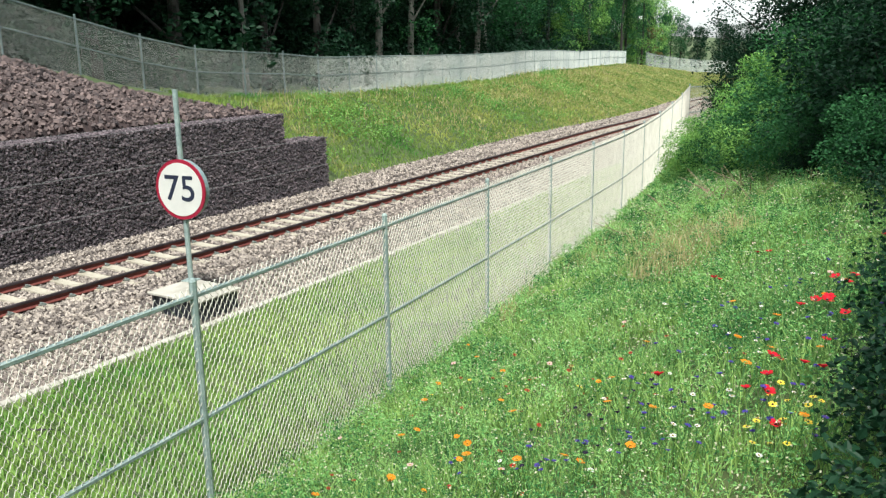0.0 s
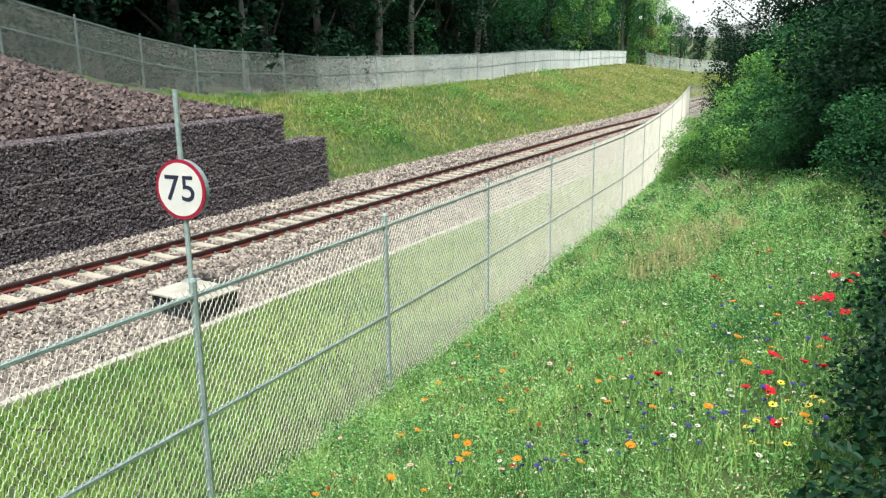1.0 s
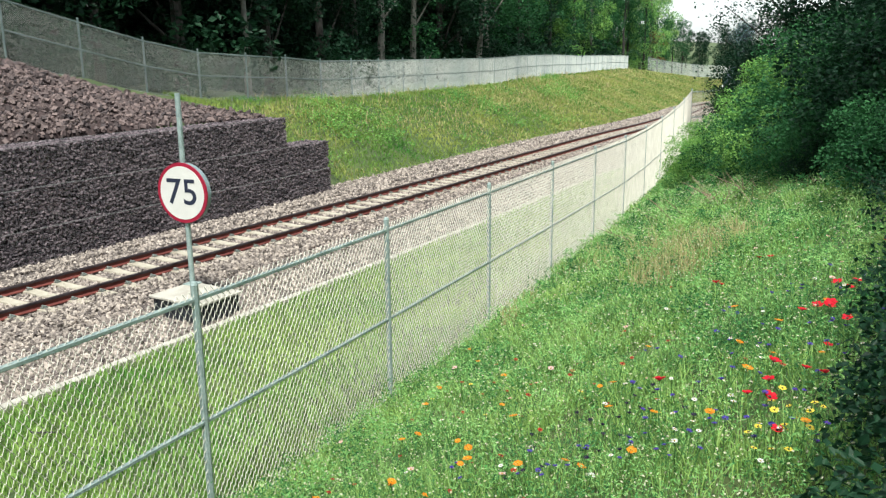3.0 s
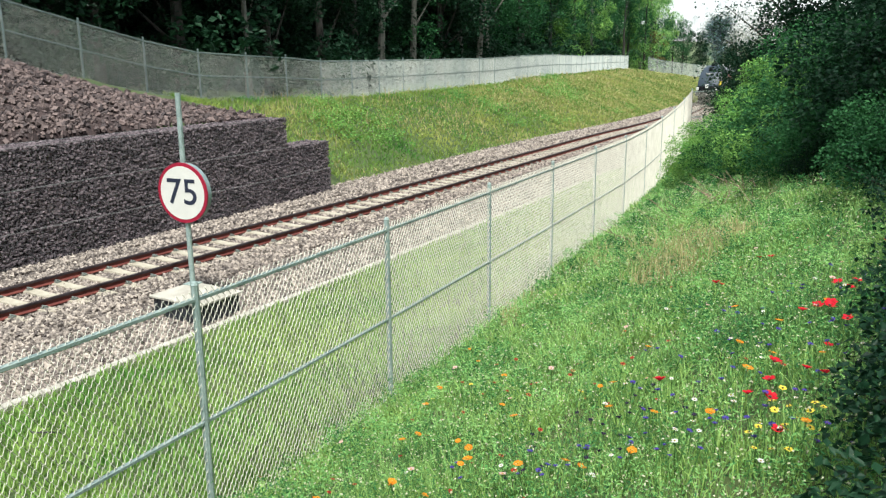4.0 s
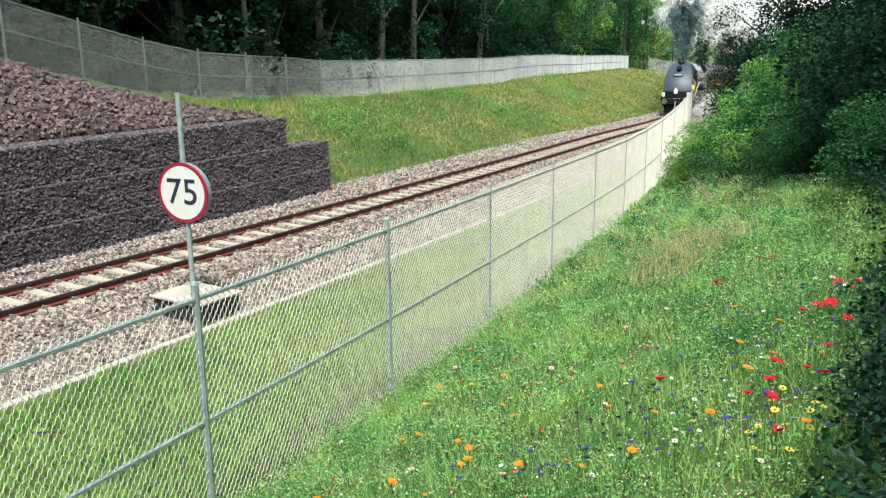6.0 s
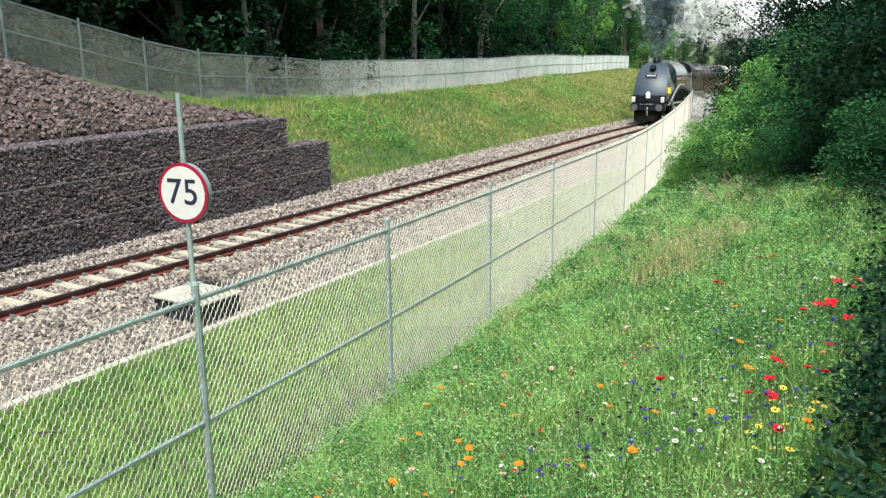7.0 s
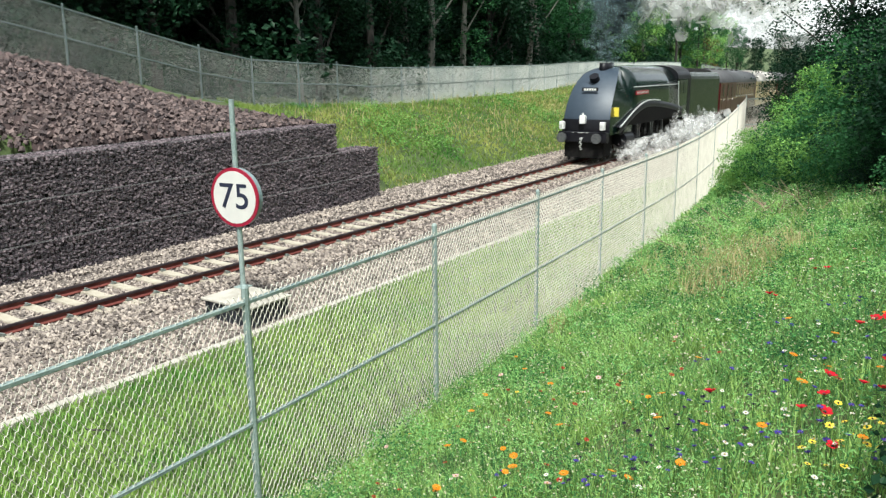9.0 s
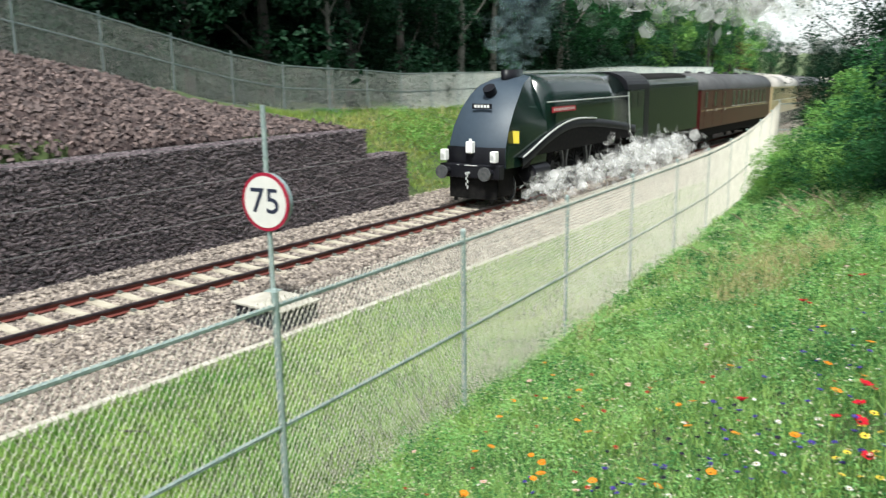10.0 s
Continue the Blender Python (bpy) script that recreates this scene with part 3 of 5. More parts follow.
def locomotive():
    L = thing("steam_locomotive", "dark green streamlined steam locomotive with a grey wedge front", "locomotive")
    T = TALL
    # wedge front
    prof = [(0.30, 1.22, 1.16), (0.22, 1.50, 1.17), (0.30, 1.95, 1.16), (0.55, 2.45, 1.14), (0.95, 2.95, 1.10), (1.45, 3.38, 1.02), (2.0, 3.68, 0.90), (2.6, 3.86, 0.74), (3.2, 3.95, 0.55)]
    cols = np.linspace(-1, 1, 13)
    bm = bmesh.new()
    grid = [[bm.verts.new((w * t, y + 0.22 * t * t * (1 if y < 2 else 0.6), (z - 0.05 * t * t) * T)) for t in cols] for y, z, w in prof]
    for a, b in zip(grid, grid[1:]):
        for j in range(len(cols) - 1):
            bm.faces.new((a[j], a[j + 1], b[j + 1], b[j]))
    bmesh.ops.recalc_face_normals(bm, faces=bm.faces)
    part("front_casing", bm, GREY, L, "blue-grey sloping wedge front casing", True)
    for s in (1, -1):
        bm = bmesh.new()
        top = [Vector((s * w * 1.003, y + (0.22 if y < 2 else 0.13), (z - 0.05) * T)) for y, z, w in prof]
        rows = []
        for p in top:
            wide = 1.17 + 0.10 * min(1, p.y / 3.2)
            rows.append([bm.verts.new(p), bm.verts.new((s * (abs(p.x) * 0.4 + wide * 0.6), p.y, 1.2 * T + (p.z - 1.2 * T) * 0.72)), bm.verts.new((s * wide, p.y, 1.2 * T + (p.z - 1.2 * T) * 0.45)), bm.verts.new((s * wide, p.y, 1.15 * T))])
        for a, b in zip(rows, rows[1:]):
            for j in range(3):
                bm.faces.new((a[j], a[j + 1], b[j + 1], b[j]))
        bmesh.ops.recalc_face_normals(bm, faces=bm.faces)
        part("side_casing", bm, GREEN, L, "gloss dark green side casing", True)
    rings = [arch(y, w, 1.5 * T, z * T, sh * T, 10, 2.3) for y, w, z, sh in ((3.25, 1.26, 3.93, 2.75), (4.2, 1.29, 3.99, 2.75), (6.5, 1.32, 4.0, 2.75), (9.0, 1.35, 3.97, 2.72), (10.9, 1.37, 3.95, 2.7))]
    part("boiler_casing", shell(rings), GREEN, L, "gloss dark green boiler casing", True)
    part("chimney", shell([[(0.30 * math.cos(a), 2.95 + 0.62 * math.sin(a), z * T) for a in np.linspace(0, 2 * math.pi, 24)] for z in (3.6, 4.12)]), BLACK, L, "black streamlined chimney", True)
    # cab
    cab = part("cab", shell([arch(y, 1.37, 1.35 * T, 3.93 * T, 3.2 * T, 8, 2.4) for y in (10.92, 13.0)]), GREEN, L, "dark green cab side")
    part("cab_roof", shell([arch(y, 1.41, 3.28 * T, 3.98 * T, 3.3 * T, 8, 2.4) for y in (10.8, 13.35)]), BLACK, cab, "black cab roof")
    for s in (1, -1):
        for y in (11.35, 12.1):
            part("cab_window", box(s * 1.375 - 0.01, s * 1.375 + 0.012, y, y + 0.55, 2.55 * T, 3.15 * T, 0.004), GLASS, cab)
        part("cab_edge", rod((s * 1.385, 10.9, 3.2 * T), (s * 1.385, 11.25, 1.6 * T), 0.03, 6), STEEL, L, "pale lining down the cab edge")
        # curved running board over the wheels; the same curve tops the black panel
        pts = []
        for k in range(25):
            y = 1.3 + 10.6 * k / 24
            u = (y - 1.3) / 10.6
            z = 1.45 + 0.98 * math.sin(math.pi * min(u / 0.42, 1) * 0.5) ** 1.1 if u < 0.42 else 2.43 - 0.55 * ((u - 0.42) / 0.58) ** 1.6
            pts.append((y, z * T))
        bm = bmesh.new()
        rows = [[bm.verts.new((s * x, y, zz)) for x, zz in ((1.20, z), (1.40, z - 0.02), (1.40, z - 0.30), (1.34, z - 0.42))] for y, z in pts]
        for a, b in zip(rows, rows[1:]):
            for j in range(3):
                bm.faces.new((a[j], a[j + 1], b[j + 1], b[j]))
        bmesh.ops.recalc_face_normals(bm, faces=bm.faces)
        part("running_board", bm, BLACK, L, "black curved running board", True)
        bm = bmesh.new()
        for (y0, z0), (y1, z1) in zip(pts[:14], pts[1:15]):
            rod((s * 1.40, y0, z0), (s * 1.40, y1, z1), 0.036, 6, bm)
        part("edge_strip", bm, STEEL, L, "bright steel edge strip")
        part("handrail", rod((s * 1.40, 3.1, 3.08 * T), (s * 1.42, 10.9, 3.05 * T), 0.022, 6), STEEL, L, "polished handrail")
        plate = part("nameplate", box(s * 1.345 - 0.02, s * 1.345 + 0.02, 3.6, 5.6, 2.72 * T, 2.90 * T, 0.005), CREST, L, "red nameplate")
        for k in range(14):
            y = 3.72 + k * 0.13
            part("raised_bar", box(s * 1.368 - 0.006, s * 1.368 + 0.006, y, y + 0.07, 2.77 * T, 2.85 * T), STEEL, plate)
        # buffers
        b = part("buffer", rod((s * 0.87, -0.42, 1.06 * T), (s * 0.87, 0.32, 1.06 * T), 0.13, 16), BLACK, L)
        part("buffer_head", rod((s * 0.87, -0.50, 1.06 * T), (s * 0.87, -0.42, 1.06 * T), 0.235, 24), DULL, b, "dull steel buffer head")
        lamp = part("head_lamp", box(s * 1.02 - 0.11, s * 1.02 + 0.11, -0.18, 0.08, 1.38 * T, 1.72 * T, 0.03), LAMPWHITE, L, "white box head lamp")
        part("lens", rod((s * 1.02, -0.20, 1.55 * T), (s * 1.02, -0.175, 1.55 * T), 0.075, 14), STEEL, lamp)
        part("cylinder", rod((s * 1.08, 2.2, 0.95), (s * 1.08, 3.4, 0.95), 0.36, 18), BLACK, L)
        # no real plate: black panel standing in for the shade under the running board
        bm = bmesh.new()
        cols = [(bm.verts.new((s * 1.378, y, z - 0.05)), bm.verts.new((s * 1.378, y, 1.62 if y > 2.0 else 1.25))) for y, z in pts]
        for a, b in zip(cols, cols[1:]):
            bm.faces.new((a[0], a[1], b[1], b[0]))
        bmesh.ops.solidify(bm, geom=bm.faces[:], thickness=0.03)
        part("shade_panel", bm, UNDER, L, "added black panel for the dark space under the running board")
        part("frame_plate", box(s * 0.62 - 0.03, s * 0.62 + 0.03, 0.4, 12.8, 0.45, 1.8, 0.01), UNDER, L)
        part("guard_iron", box(s * 0.75 - 0.05, s * 0.75 + 0.05, 0.2, 0.32, 0.10, 1.0, 0.01), UNDER, L)
        part("cab_step", box(s * 1.25 - 0.14, s * 1.25 + 0.14, 12.2, 12.7, 0.55, 1.5, 0.01), UNDER, L)
    lamp = part("head_lamp", box(-0.17, 0.11, -0.02, 0.20, 1.62 * T, 1.98 * T, 0.03), LAMPWHITE, L, "white box head lamp")
    part("lamp_top", rod((-0.03, 0.09, 1.98 * T), (-0.03, 0.09, 2.06 * T), 0.05, 10), LAMPWHITE, lamp)
    part("warning_panel", box(1.02, 1.42, 0.95, 0.98, 1.90 * T, 2.28 * T, 0.006), YELLOW, L, "square yellow panel")
    part("buffer_beam", box(-1.22, 1.22, -0.05, 0.30, 0.86 * T, 1.28 * T, 0.03), BLACK, L, "black buffer beam")
    part("lower_skirt", shell([[(x, 0.10 + 0.12 * abs(x), z) for x in np.linspace(-0.98, 0.98, 9)] for z in (0.22, 0.60, 0.98)], cap=False), UNDER, L, "black lower front skirt")
    part("nose_base", shell([[(1.20 * t, y0 + 0.22 * t * t, z * T) for t in np.linspace(-1, 1, 13)] for y0, z in ((0.16, 1.26), (0.13, 1.50), (0.19, 1.80))], cap=False), BLACK, L, "black band round the foot of the casing", True)
    part("front_bulkhead", box(-0.95, 0.95, 0.35, 1.4, 0.3, 1.3 * T), UNDER, L)
    part("coupling_hook", rod((0, -0.25, 1.02 * T), (0, 0.0, 1.02 * T), 0.05, 8), STEEL, L)
    bm = bmesh.new()
    for k in range(5):
        a = Vector((0.03 * (-1) ** k, -0.2, 1.0 * T - 0.10 * k))
        rod(a, a + Vector((0, 0.0, -0.10)), 0.028, 6, bm)
    part("chain", bm, STEEL, L)
    n = Vector((0, -0.62, 0.78)).normalized()
    c = Vector((0.0, 1.42, 3.42 * T))
    part("smokebox_whistle", rod(c - n * 0.03, c + n * 0.22, 0.23, 22), BLACK, L, "round black fitting on the casing")
    board = part("number_board", box(-0.40, 0.40, 0.80, 0.84, 2.94 * T, 3.10 * T, 0.01), BLACK, L, "black plate with white bars")
    bars(board, "white_bar", LAMPWHITE, [(-0.30 + 0.13 * k, -0.21 + 0.13 * k, -0.05, 0.05) for k in range(5)], (0, 0.80, 3.02 * T))
    bars(L, "white_bar", LAMPWHITE, [(-0.5, -0.4, 0, 0.02), (-0.2, 0.35, 0, 0.02)], (0, -0.06, 1.25 * T))
    wheels = []
    for s in (1, -1):
        for y, r in ((1.35, 0.50), (3.30, 0.50)):
            wheels.append((wheel(L, "bogie_wheel", s * 0.75, y, r, 10), s * 0.75, y, r))
        for y in (4.75, 6.97, 9.19):
            wheels.append((wheel(L, "driving_wheel", s * 0.75, y, 1.01, 18), s * 0.75, y, 1.01))
        wheels.append((wheel(L, "trailing_wheel", s * 0.75, 11.6, 0.56, 10), s * 0.75, 11.6, 0.56))
    rods = []
    for s in (1, -1):
        r = part("coupling_rod", box(s * 0.93 - 0.03, s * 0.93 + 0.03, -2.35, 2.35, -0.07, 0.07, 0.015), STEEL, L, "polished steel coupling rod")
        rods.append(r)
    return L, wheels, rods


loco, loco_wheels, loco_rods = locomotive()


def bogie(parent, y, r=0.46):
    b = part("bogie", box(-1.05, 1.05, y - 1.7, y + 1.7, 0.42, 0.72, 0.04), UNDER, parent)
    for s in (1, -1):
        for dy in (-1.3, 1.3):
            part("wheel", rod((s * 0.69, y + dy, r), (s * 0.81, y + dy, r), r, 24), UNDER, b)


def tender():
    t = thing("tender", "dark green locomotive tender with curved top", "tender")
    T = TALL
    part("body", shell([arch(y, 1.36, 1.25 * T, 3.72 * T, 3.25 * T, 8, 3.0) for y in (0.1, 8.1)]), TENDER, t, "dark green tender side")
    part("front_fairing", shell([arch(y, 1.39, 1.2 * T, 3.90 * T, 3.3 * T, 8, 2.4) for y in (-0.25, 0.35)]), BLACK, t)
    part("top_edge", rod((1.30, 0.2, 3.42 * T), (1.30, 8.0, 3.42 * T), 0.03, 6), STEEL, t)
    part("coal_top", shell([arch(y, 1.05, 3.5 * T, 3.86 * T, 3.6 * T, 6) for y in (0.5, 7.0)]), UNDER, t)
    part("underframe", box(-1.2, 1.2, 0.2, 8.0, 0.85, 1.25 * T, 0.02), UNDER, t)
    part("ladder", box(-0.3, 0.3, 8.1, 8.16, 1.2 * T, 3.4 * T), UNDER, t)
    for y in (1.3, 3.1, 4.9, 6.7):
        for s in (1, -1):
            part("wheel", rod((s * 0.69, y, 0.63), (s * 0.81, y, 0.63), 0.63, 26), UNDER, t)
    return t


def coach(side, roof, label, windows, doors, two_tone=None):
    c = thing("passenger_coach", label, "railway coach", "coaches of the train")
    T, n = TALL, 19.6
    part("body", shell([arch(y, 1.40, 1.12 * T, 3.3 * T, 3.05 * T, 3, 3.5) for y in (0.15, n)]), side, c)
    part("roof", shell([arch(y, 1.42, 3.02 * T, 3.83 * T, 3.06 * T, 9, 2.1) for y in (0.1, n + 0.05)]), roof, c, "curved coach roof", True)
    part("underframe", box(-1.2, 1.2, 0.3, n - 0.2, 0.75, 1.14 * T, 0.02), UNDER, c)
    part("gangway", box(-0.55, 0.55, -0.2, 0.16, 1.2 * T, 3.2 * T, 0.04), UNDER, c)
    for s in (1, -1):
        for y, w in windows:
            fr = part("window", box(s * 1.405 - 0.012, s * 1.405 + 0.012, y, y + w, 2.12 * T, 2.92 * T, 0.01), GLASS, c)
            part("window_frame", box(s * 1.405 - 0.02, s * 1.405 + 0.018, y - 0.04, y + w + 0.04, 2.06 * T, 2.11 * T), STEEL, fr)
        for y in doors:
            d = part("door", box(s * 1.402 - 0.012, s * 1.402 + 0.012, y, y + 0.72, 1.18 * T, 3.0 * T, 0.008), side, c)
            part("door_window", box(s * 1.418 - 0.006, s * 1.418 + 0.006, y + 0.16, y + 0.56, 2.15 * T, 2.9 * T, 0.003), GLASS, d)
            part("handle", rod((s * 1.43, y + 0.64, 1.9 * T), (s * 1.43, y + 0.64, 2.05 * T), 0.02, 6), STEEL, d)
        if two_tone:
            part("waist_band", box(s * 1.404 - 0.006, s * 1.404 + 0.006, 0.2, n - 0.1, 1.18 * T, 1.95 * T), two_tone, c)
        part("waist_line", box(s * 1.408 - 0.004, s * 1.408 + 0.004, 0.2, n - 0.1, 1.98 * T, 2.01 * T), CREAM, c)
    for k in range(6):
        part("roof_vent", box(-0.16, 0.16, 2 + k * 3.0, 2.4 + k * 3.0, 3.80 * T, 3.93 * T, 0.03), roof, c)
    bogie(c, 3.0)
    bogie(c, n - 3.0)
    return c


tender_ob = tender()
maroon_a = coach(MAROON, ROOF, "maroon passenger coach with a dark grey roof", [(7.6 + k * 1.35, 0.62) for k in range(8)], (0.9, 2.9, 5.0))
cream_a = coach(CREAM, ROOFPALE, "cream passenger coach with a pale roof", [(1.9 + k * 1.9, 1.2) for k in range(9)], (0.6, 18.3))
maroon_b = copy_thing(maroon_a, Matrix())
cream_b = copy_thing(cream_a, Matrix())


# ---- steam and smoke ----
STEAM = vapour("white_steam", (0.98, 0.98, 0.97), 0.60, 1.6)
SMOKE = vapour("grey_smoke", (0.17, 0.24, 0.25), 0.50, 1.2)
HAZE = vapour("pale_smoke", (0.98, 0.98, 0.97), 0.62, 0.5)


def puff(name, lobes, per, flake, material, label, seed):
    """A drift of thin vapour scraps, dense in the middle of each lobe and loose at its edge."""
    r = np.random.default_rng(seed)
    C, S = [], []
    for x, y, z, rad in lobes:
        C.append(np.array([x, y, z]) + r.normal(size=(per, 3)) * rad * np.array([0.5, 0.55, 0.45]))
        S.append(flake * rad * r.uniform(0.5, 1.1, per))
    C, S = np.vstack(C), np.hstack(S)
    n = len(C)
    u, v = r.normal(size=(n, 3)), r.normal(size=(n, 3))
    u /= np.linalg.norm(u, axis=1)[:, None]
    v = np.cross(u, v)
    v /= np.linalg.norm(v, axis=1)[:, None]
    ring = [C + S[:, None] * (math.cos(a) * u + math.sin(a) * v) * r.uniform(0.6, 1.0, n)[:, None] for a in np.linspace(0, 2 * math.pi, 7)[:6]]
    V = np.stack(ring, 1).reshape(-1, 3)
    F = np.array([(0, 1, 2), (0, 2, 3), (0, 3, 4), (0, 4, 5)])
    ob = link_mesh(name, V, (F[None] + 6 * np.arange(n)[:, None, None]).reshape(-1, 3), material)
    return tagged(ob, label, "steam", kind="stuff")


steam_rng = np.random.default_rng(5)
steam_low = []
for k in range(5):
    lobes = []
    for j in range(9):
        u = (k + steam_rng.uniform(0, 1)) / 5
        lobes.append((1.55 + 1.0 * u + steam_rng.normal(0, 0.22), 1.5 + 13.0 * u + steam_rng.normal(0, 0.4), 0.25 + 0.35 * u + abs(steam_rng.normal(0, 0.15 + 0.30 * u)), steam_rng.uniform(0.40, 0.75) * (0.8 + 0.7 * u)))
    steam_low.append(puff("steam_cloud", lobes, 34, 0.42, STEAM, "white steam blowing out beside the locomotive wheels", 40 + k))
smoke_up = []
for k in range(5):
    lobes = []
    for j in range(8):
        if k < 2:
            u = (k + (j + steam_rng.uniform(0, 1)) / 8) / 2
            lobes.append((-0.3 * u + steam_rng.normal(0, 0.03 + 0.3 * u), 3.0 + 3.2 * u ** 1.3 + steam_rng.normal(0, 0.03 + 0.3 * u), 4.75 + 4.6 * u ** 0.85, 0.5 + 1.3 * u))
        else:
            u = (k - 2 + (j + steam_rng.uniform(0, 1)) / 8) / 3
            lobes.append((steam_rng.normal(-0.5, 1.0), 5.0 + 42 * u, 8.3 + 2.6 * u ** 0.5 + steam_rng.normal(0, 0.4), 1.6 + 1.7 * u))
    smoke_up.append(puff("smoke_cloud", lobes, 60 if k < 2 else 130, 0.38 if k < 2 else 0.3, SMOKE if k < 2 else HAZE, "dark grey smoke rising from the chimney" if k < 2 else "pale smoke trailing over the train", 60 + k))


# ---- plants ----
def blades(name, P, H, W, lean, material, parent=None, label="", seed=1):
    """Grass blades: three triangles each, from foot to bent tip."""
    r = np.random.default_rng(seed)
    P, H, W = np.asarray(P, float), np.asarray(H, float), np.asarray(W, float)
    n = len(P)
    a, b = r.uniform(0, 2 * np.pi, n), r.uniform(0, 2 * np.pi, n)
    side = np.c_[np.cos(a), np.sin(a), np.zeros(n)] * W[:, None] / 2
    bend = np.c_[np.cos(b), np.sin(b), np.zeros(n)] * (H * r.uniform(0.1, 1, n) * lean)[:, None]
    up = np.c_[np.zeros(n), np.zeros(n), H]
    V = np.stack([P - side, P + side, P + up * 0.6 + bend * 0.35 - side * 0.8, P + up * 0.6 + bend * 0.35 + side * 0.8, P + up + bend], 1).reshape(-1, 3)
    t = np.array([(0, 1, 3), (0, 3, 2), (2, 3, 4)])
    F = (t[None] + (np.arange(n) * 5)[:, None, None]).reshape(-1, 3)
    return link_mesh(name, V, F, material, parent, label)


def leaves(C, size, seed=1, droop=0.4, wide=0.34):
    """Leaf blades: a folded diamond each."""
    r = np.random.default_rng(seed)
    C = np.asarray(C, float)
    n = len(C)
    S = np.asarray(size, float) * np.ones(n) * r.uniform(0.6, 1.25, n)
    d = r.normal(size=(n, 3))
    d[:, 2] = d[:, 2] * 0.5 - droop
    d /= np.linalg.norm(d, axis=1)[:, None]
    s = np.cross(d, r.normal(size=(n, 3)) * 0.6 + np.array([0, 0, 1.0]))
    s /= np.linalg.norm(s, axis=1)[:, None] + 1e-9
    nn = np.cross(s, d)
    V = np.stack([C - d * S[:, None] * 0.5, C + s * S[:, None] * wide + nn * S[:, None] * 0.10, C + d * S[:, None] * 0.55, C - s * S[:, None] * wide + nn * S[:, None] * 0.10], 1).reshape(-1, 3)
    t = np.array([(0, 1, 2), (0, 2, 3)])
    return V, (t[None] + (np.arange(n) * 4)[:, None, None]).reshape(-1, 3)


def crown_points(r, clumps, per, spread):
    out = []
    for c, rad in clumps:
        m = int(per * rad ** 2)
        v = r.normal(size=(m, 3))
        v /= np.linalg.norm(v, axis=1)[:, None]
        out.append(np.array(c) + v * (rad * r.uniform(0.45, 1.05, m) ** 0.7)[:, None] * np.array([1, 1, spread]))
    return np.vstack(out)


def tree(name, label, high, spread, leaf_mat, bark, seed, bare=0.35, per=75, size=0.26, clumps=16, lean=(0, 0)):
    """A tapered trunk, limbs and a ragged crown of leaves in clumps, foot at the origin."""
    r = np.random.default_rng(seed)
    t = thing(name, label, "tree")
    bm = bmesh.new()
    pts, rad = [], []
    for k in range(8):
        u = k / 7
        pts.append(Vector((lean[0] * u * high + r.normal(0, 0.10) * u, lean[1] * u * high + r.normal(0, 0.10) * u, high * 0.85 * u - 0.3 * (k == 0))))
        rad.append(high * 0.014 * (1.15 - u))
    for a, b, ra, rb in zip(pts, pts[1:], rad, rad[1:]):
        rod(a, b, ra, 8, bm, rb)
    cl, limbs = [], []
    for k in range(clumps):
        u = bare + (1 - bare) * (k + r.uniform(0, 1)) / clumps
        a = r.uniform(0, 2 * math.pi)
        reach = spread * (1 - 0.75 * abs(u - 0.55)) * r.uniform(0.45, 1.0)
        base = pts[min(int(u * 0.85 * 7), 7)]
        c = Vector((base.x + reach * math.cos(a), base.y + reach * math.sin(a), high * u + r.normal(0, 0.3)))
        cl.append((c, r.uniform(0.6, 1.25) * spread * 0.34))
        limbs.append((base + Vector((0, 0, -0.3)), c))
    part("trunk", bm, bark, t, "slender tree trunk")
    for a, c in limbs[::5]:
        part("limb", rod(a, c, high * 0.005, 5, None, high * 0.0015), bark, t)
    V, F = leaves(crown_points(r, cl, per, 0.75), size, seed + 1)
    link_mesh("crown", V, F, leaf_mat, t, "leafy crown")
    return t


def settle(ob, x, y, dz=0.0, turn=0.0, k=1.0):
    ob.scale = (k, k, k)
    ob.matrix_basis = pose(x, y, ground_z(x, y) + dz, 0, 0, turn) @ Matrix.Diagonal((k, k, k, 1))
    return ob


# the wood beyond the boundary fence
wood_rng = np.random.default_rng(11)
kinds = [
    tree("woodland_tree", "tall broadleaf tree with a dark green crown in the wood", 17, 4.2, LEAF, BARK, 101, 0.16, 110, 0.27, 30),
    tree("woodland_tree", "tall broadleaf tree in the wood, crown coloured as if in shade", 19, 4.6, LEAFSHADED, BARK, 102, 0.20, 120, 0.29, 34),
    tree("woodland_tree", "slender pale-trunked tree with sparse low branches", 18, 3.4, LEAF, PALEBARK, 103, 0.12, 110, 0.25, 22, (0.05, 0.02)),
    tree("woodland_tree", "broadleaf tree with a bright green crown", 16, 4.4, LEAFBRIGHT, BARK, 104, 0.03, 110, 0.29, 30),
    tree("woodland_tree", "leafy tree deep inside the wood, coloured as if in shade", 18, 4.8, LEAFSHADED, BARK, 105, 0.02, 130, 0.32, 34),
]
spots = []
for row, (off, gap) in enumerate(((4.6, 5.6), (7.5, 4.4), (11.0, 4.2), (16, 5.0), (22, 6.0))):
    y = 6.0 + row * 1.7
    while y < 150:
        xb = float(np.interp(y, BY, BX))
        x = xb - off + wood_rng.normal(0, 0.6)
        # the wood ends where the line turns into the open
        if y < 100 or x < 11.5 - 0.265 * y:
            spots.append((x, y, row))
        y += gap * wood_rng.uniform(0.75, 1.3) * (1 if y < 90 else 1.25)
first = set()
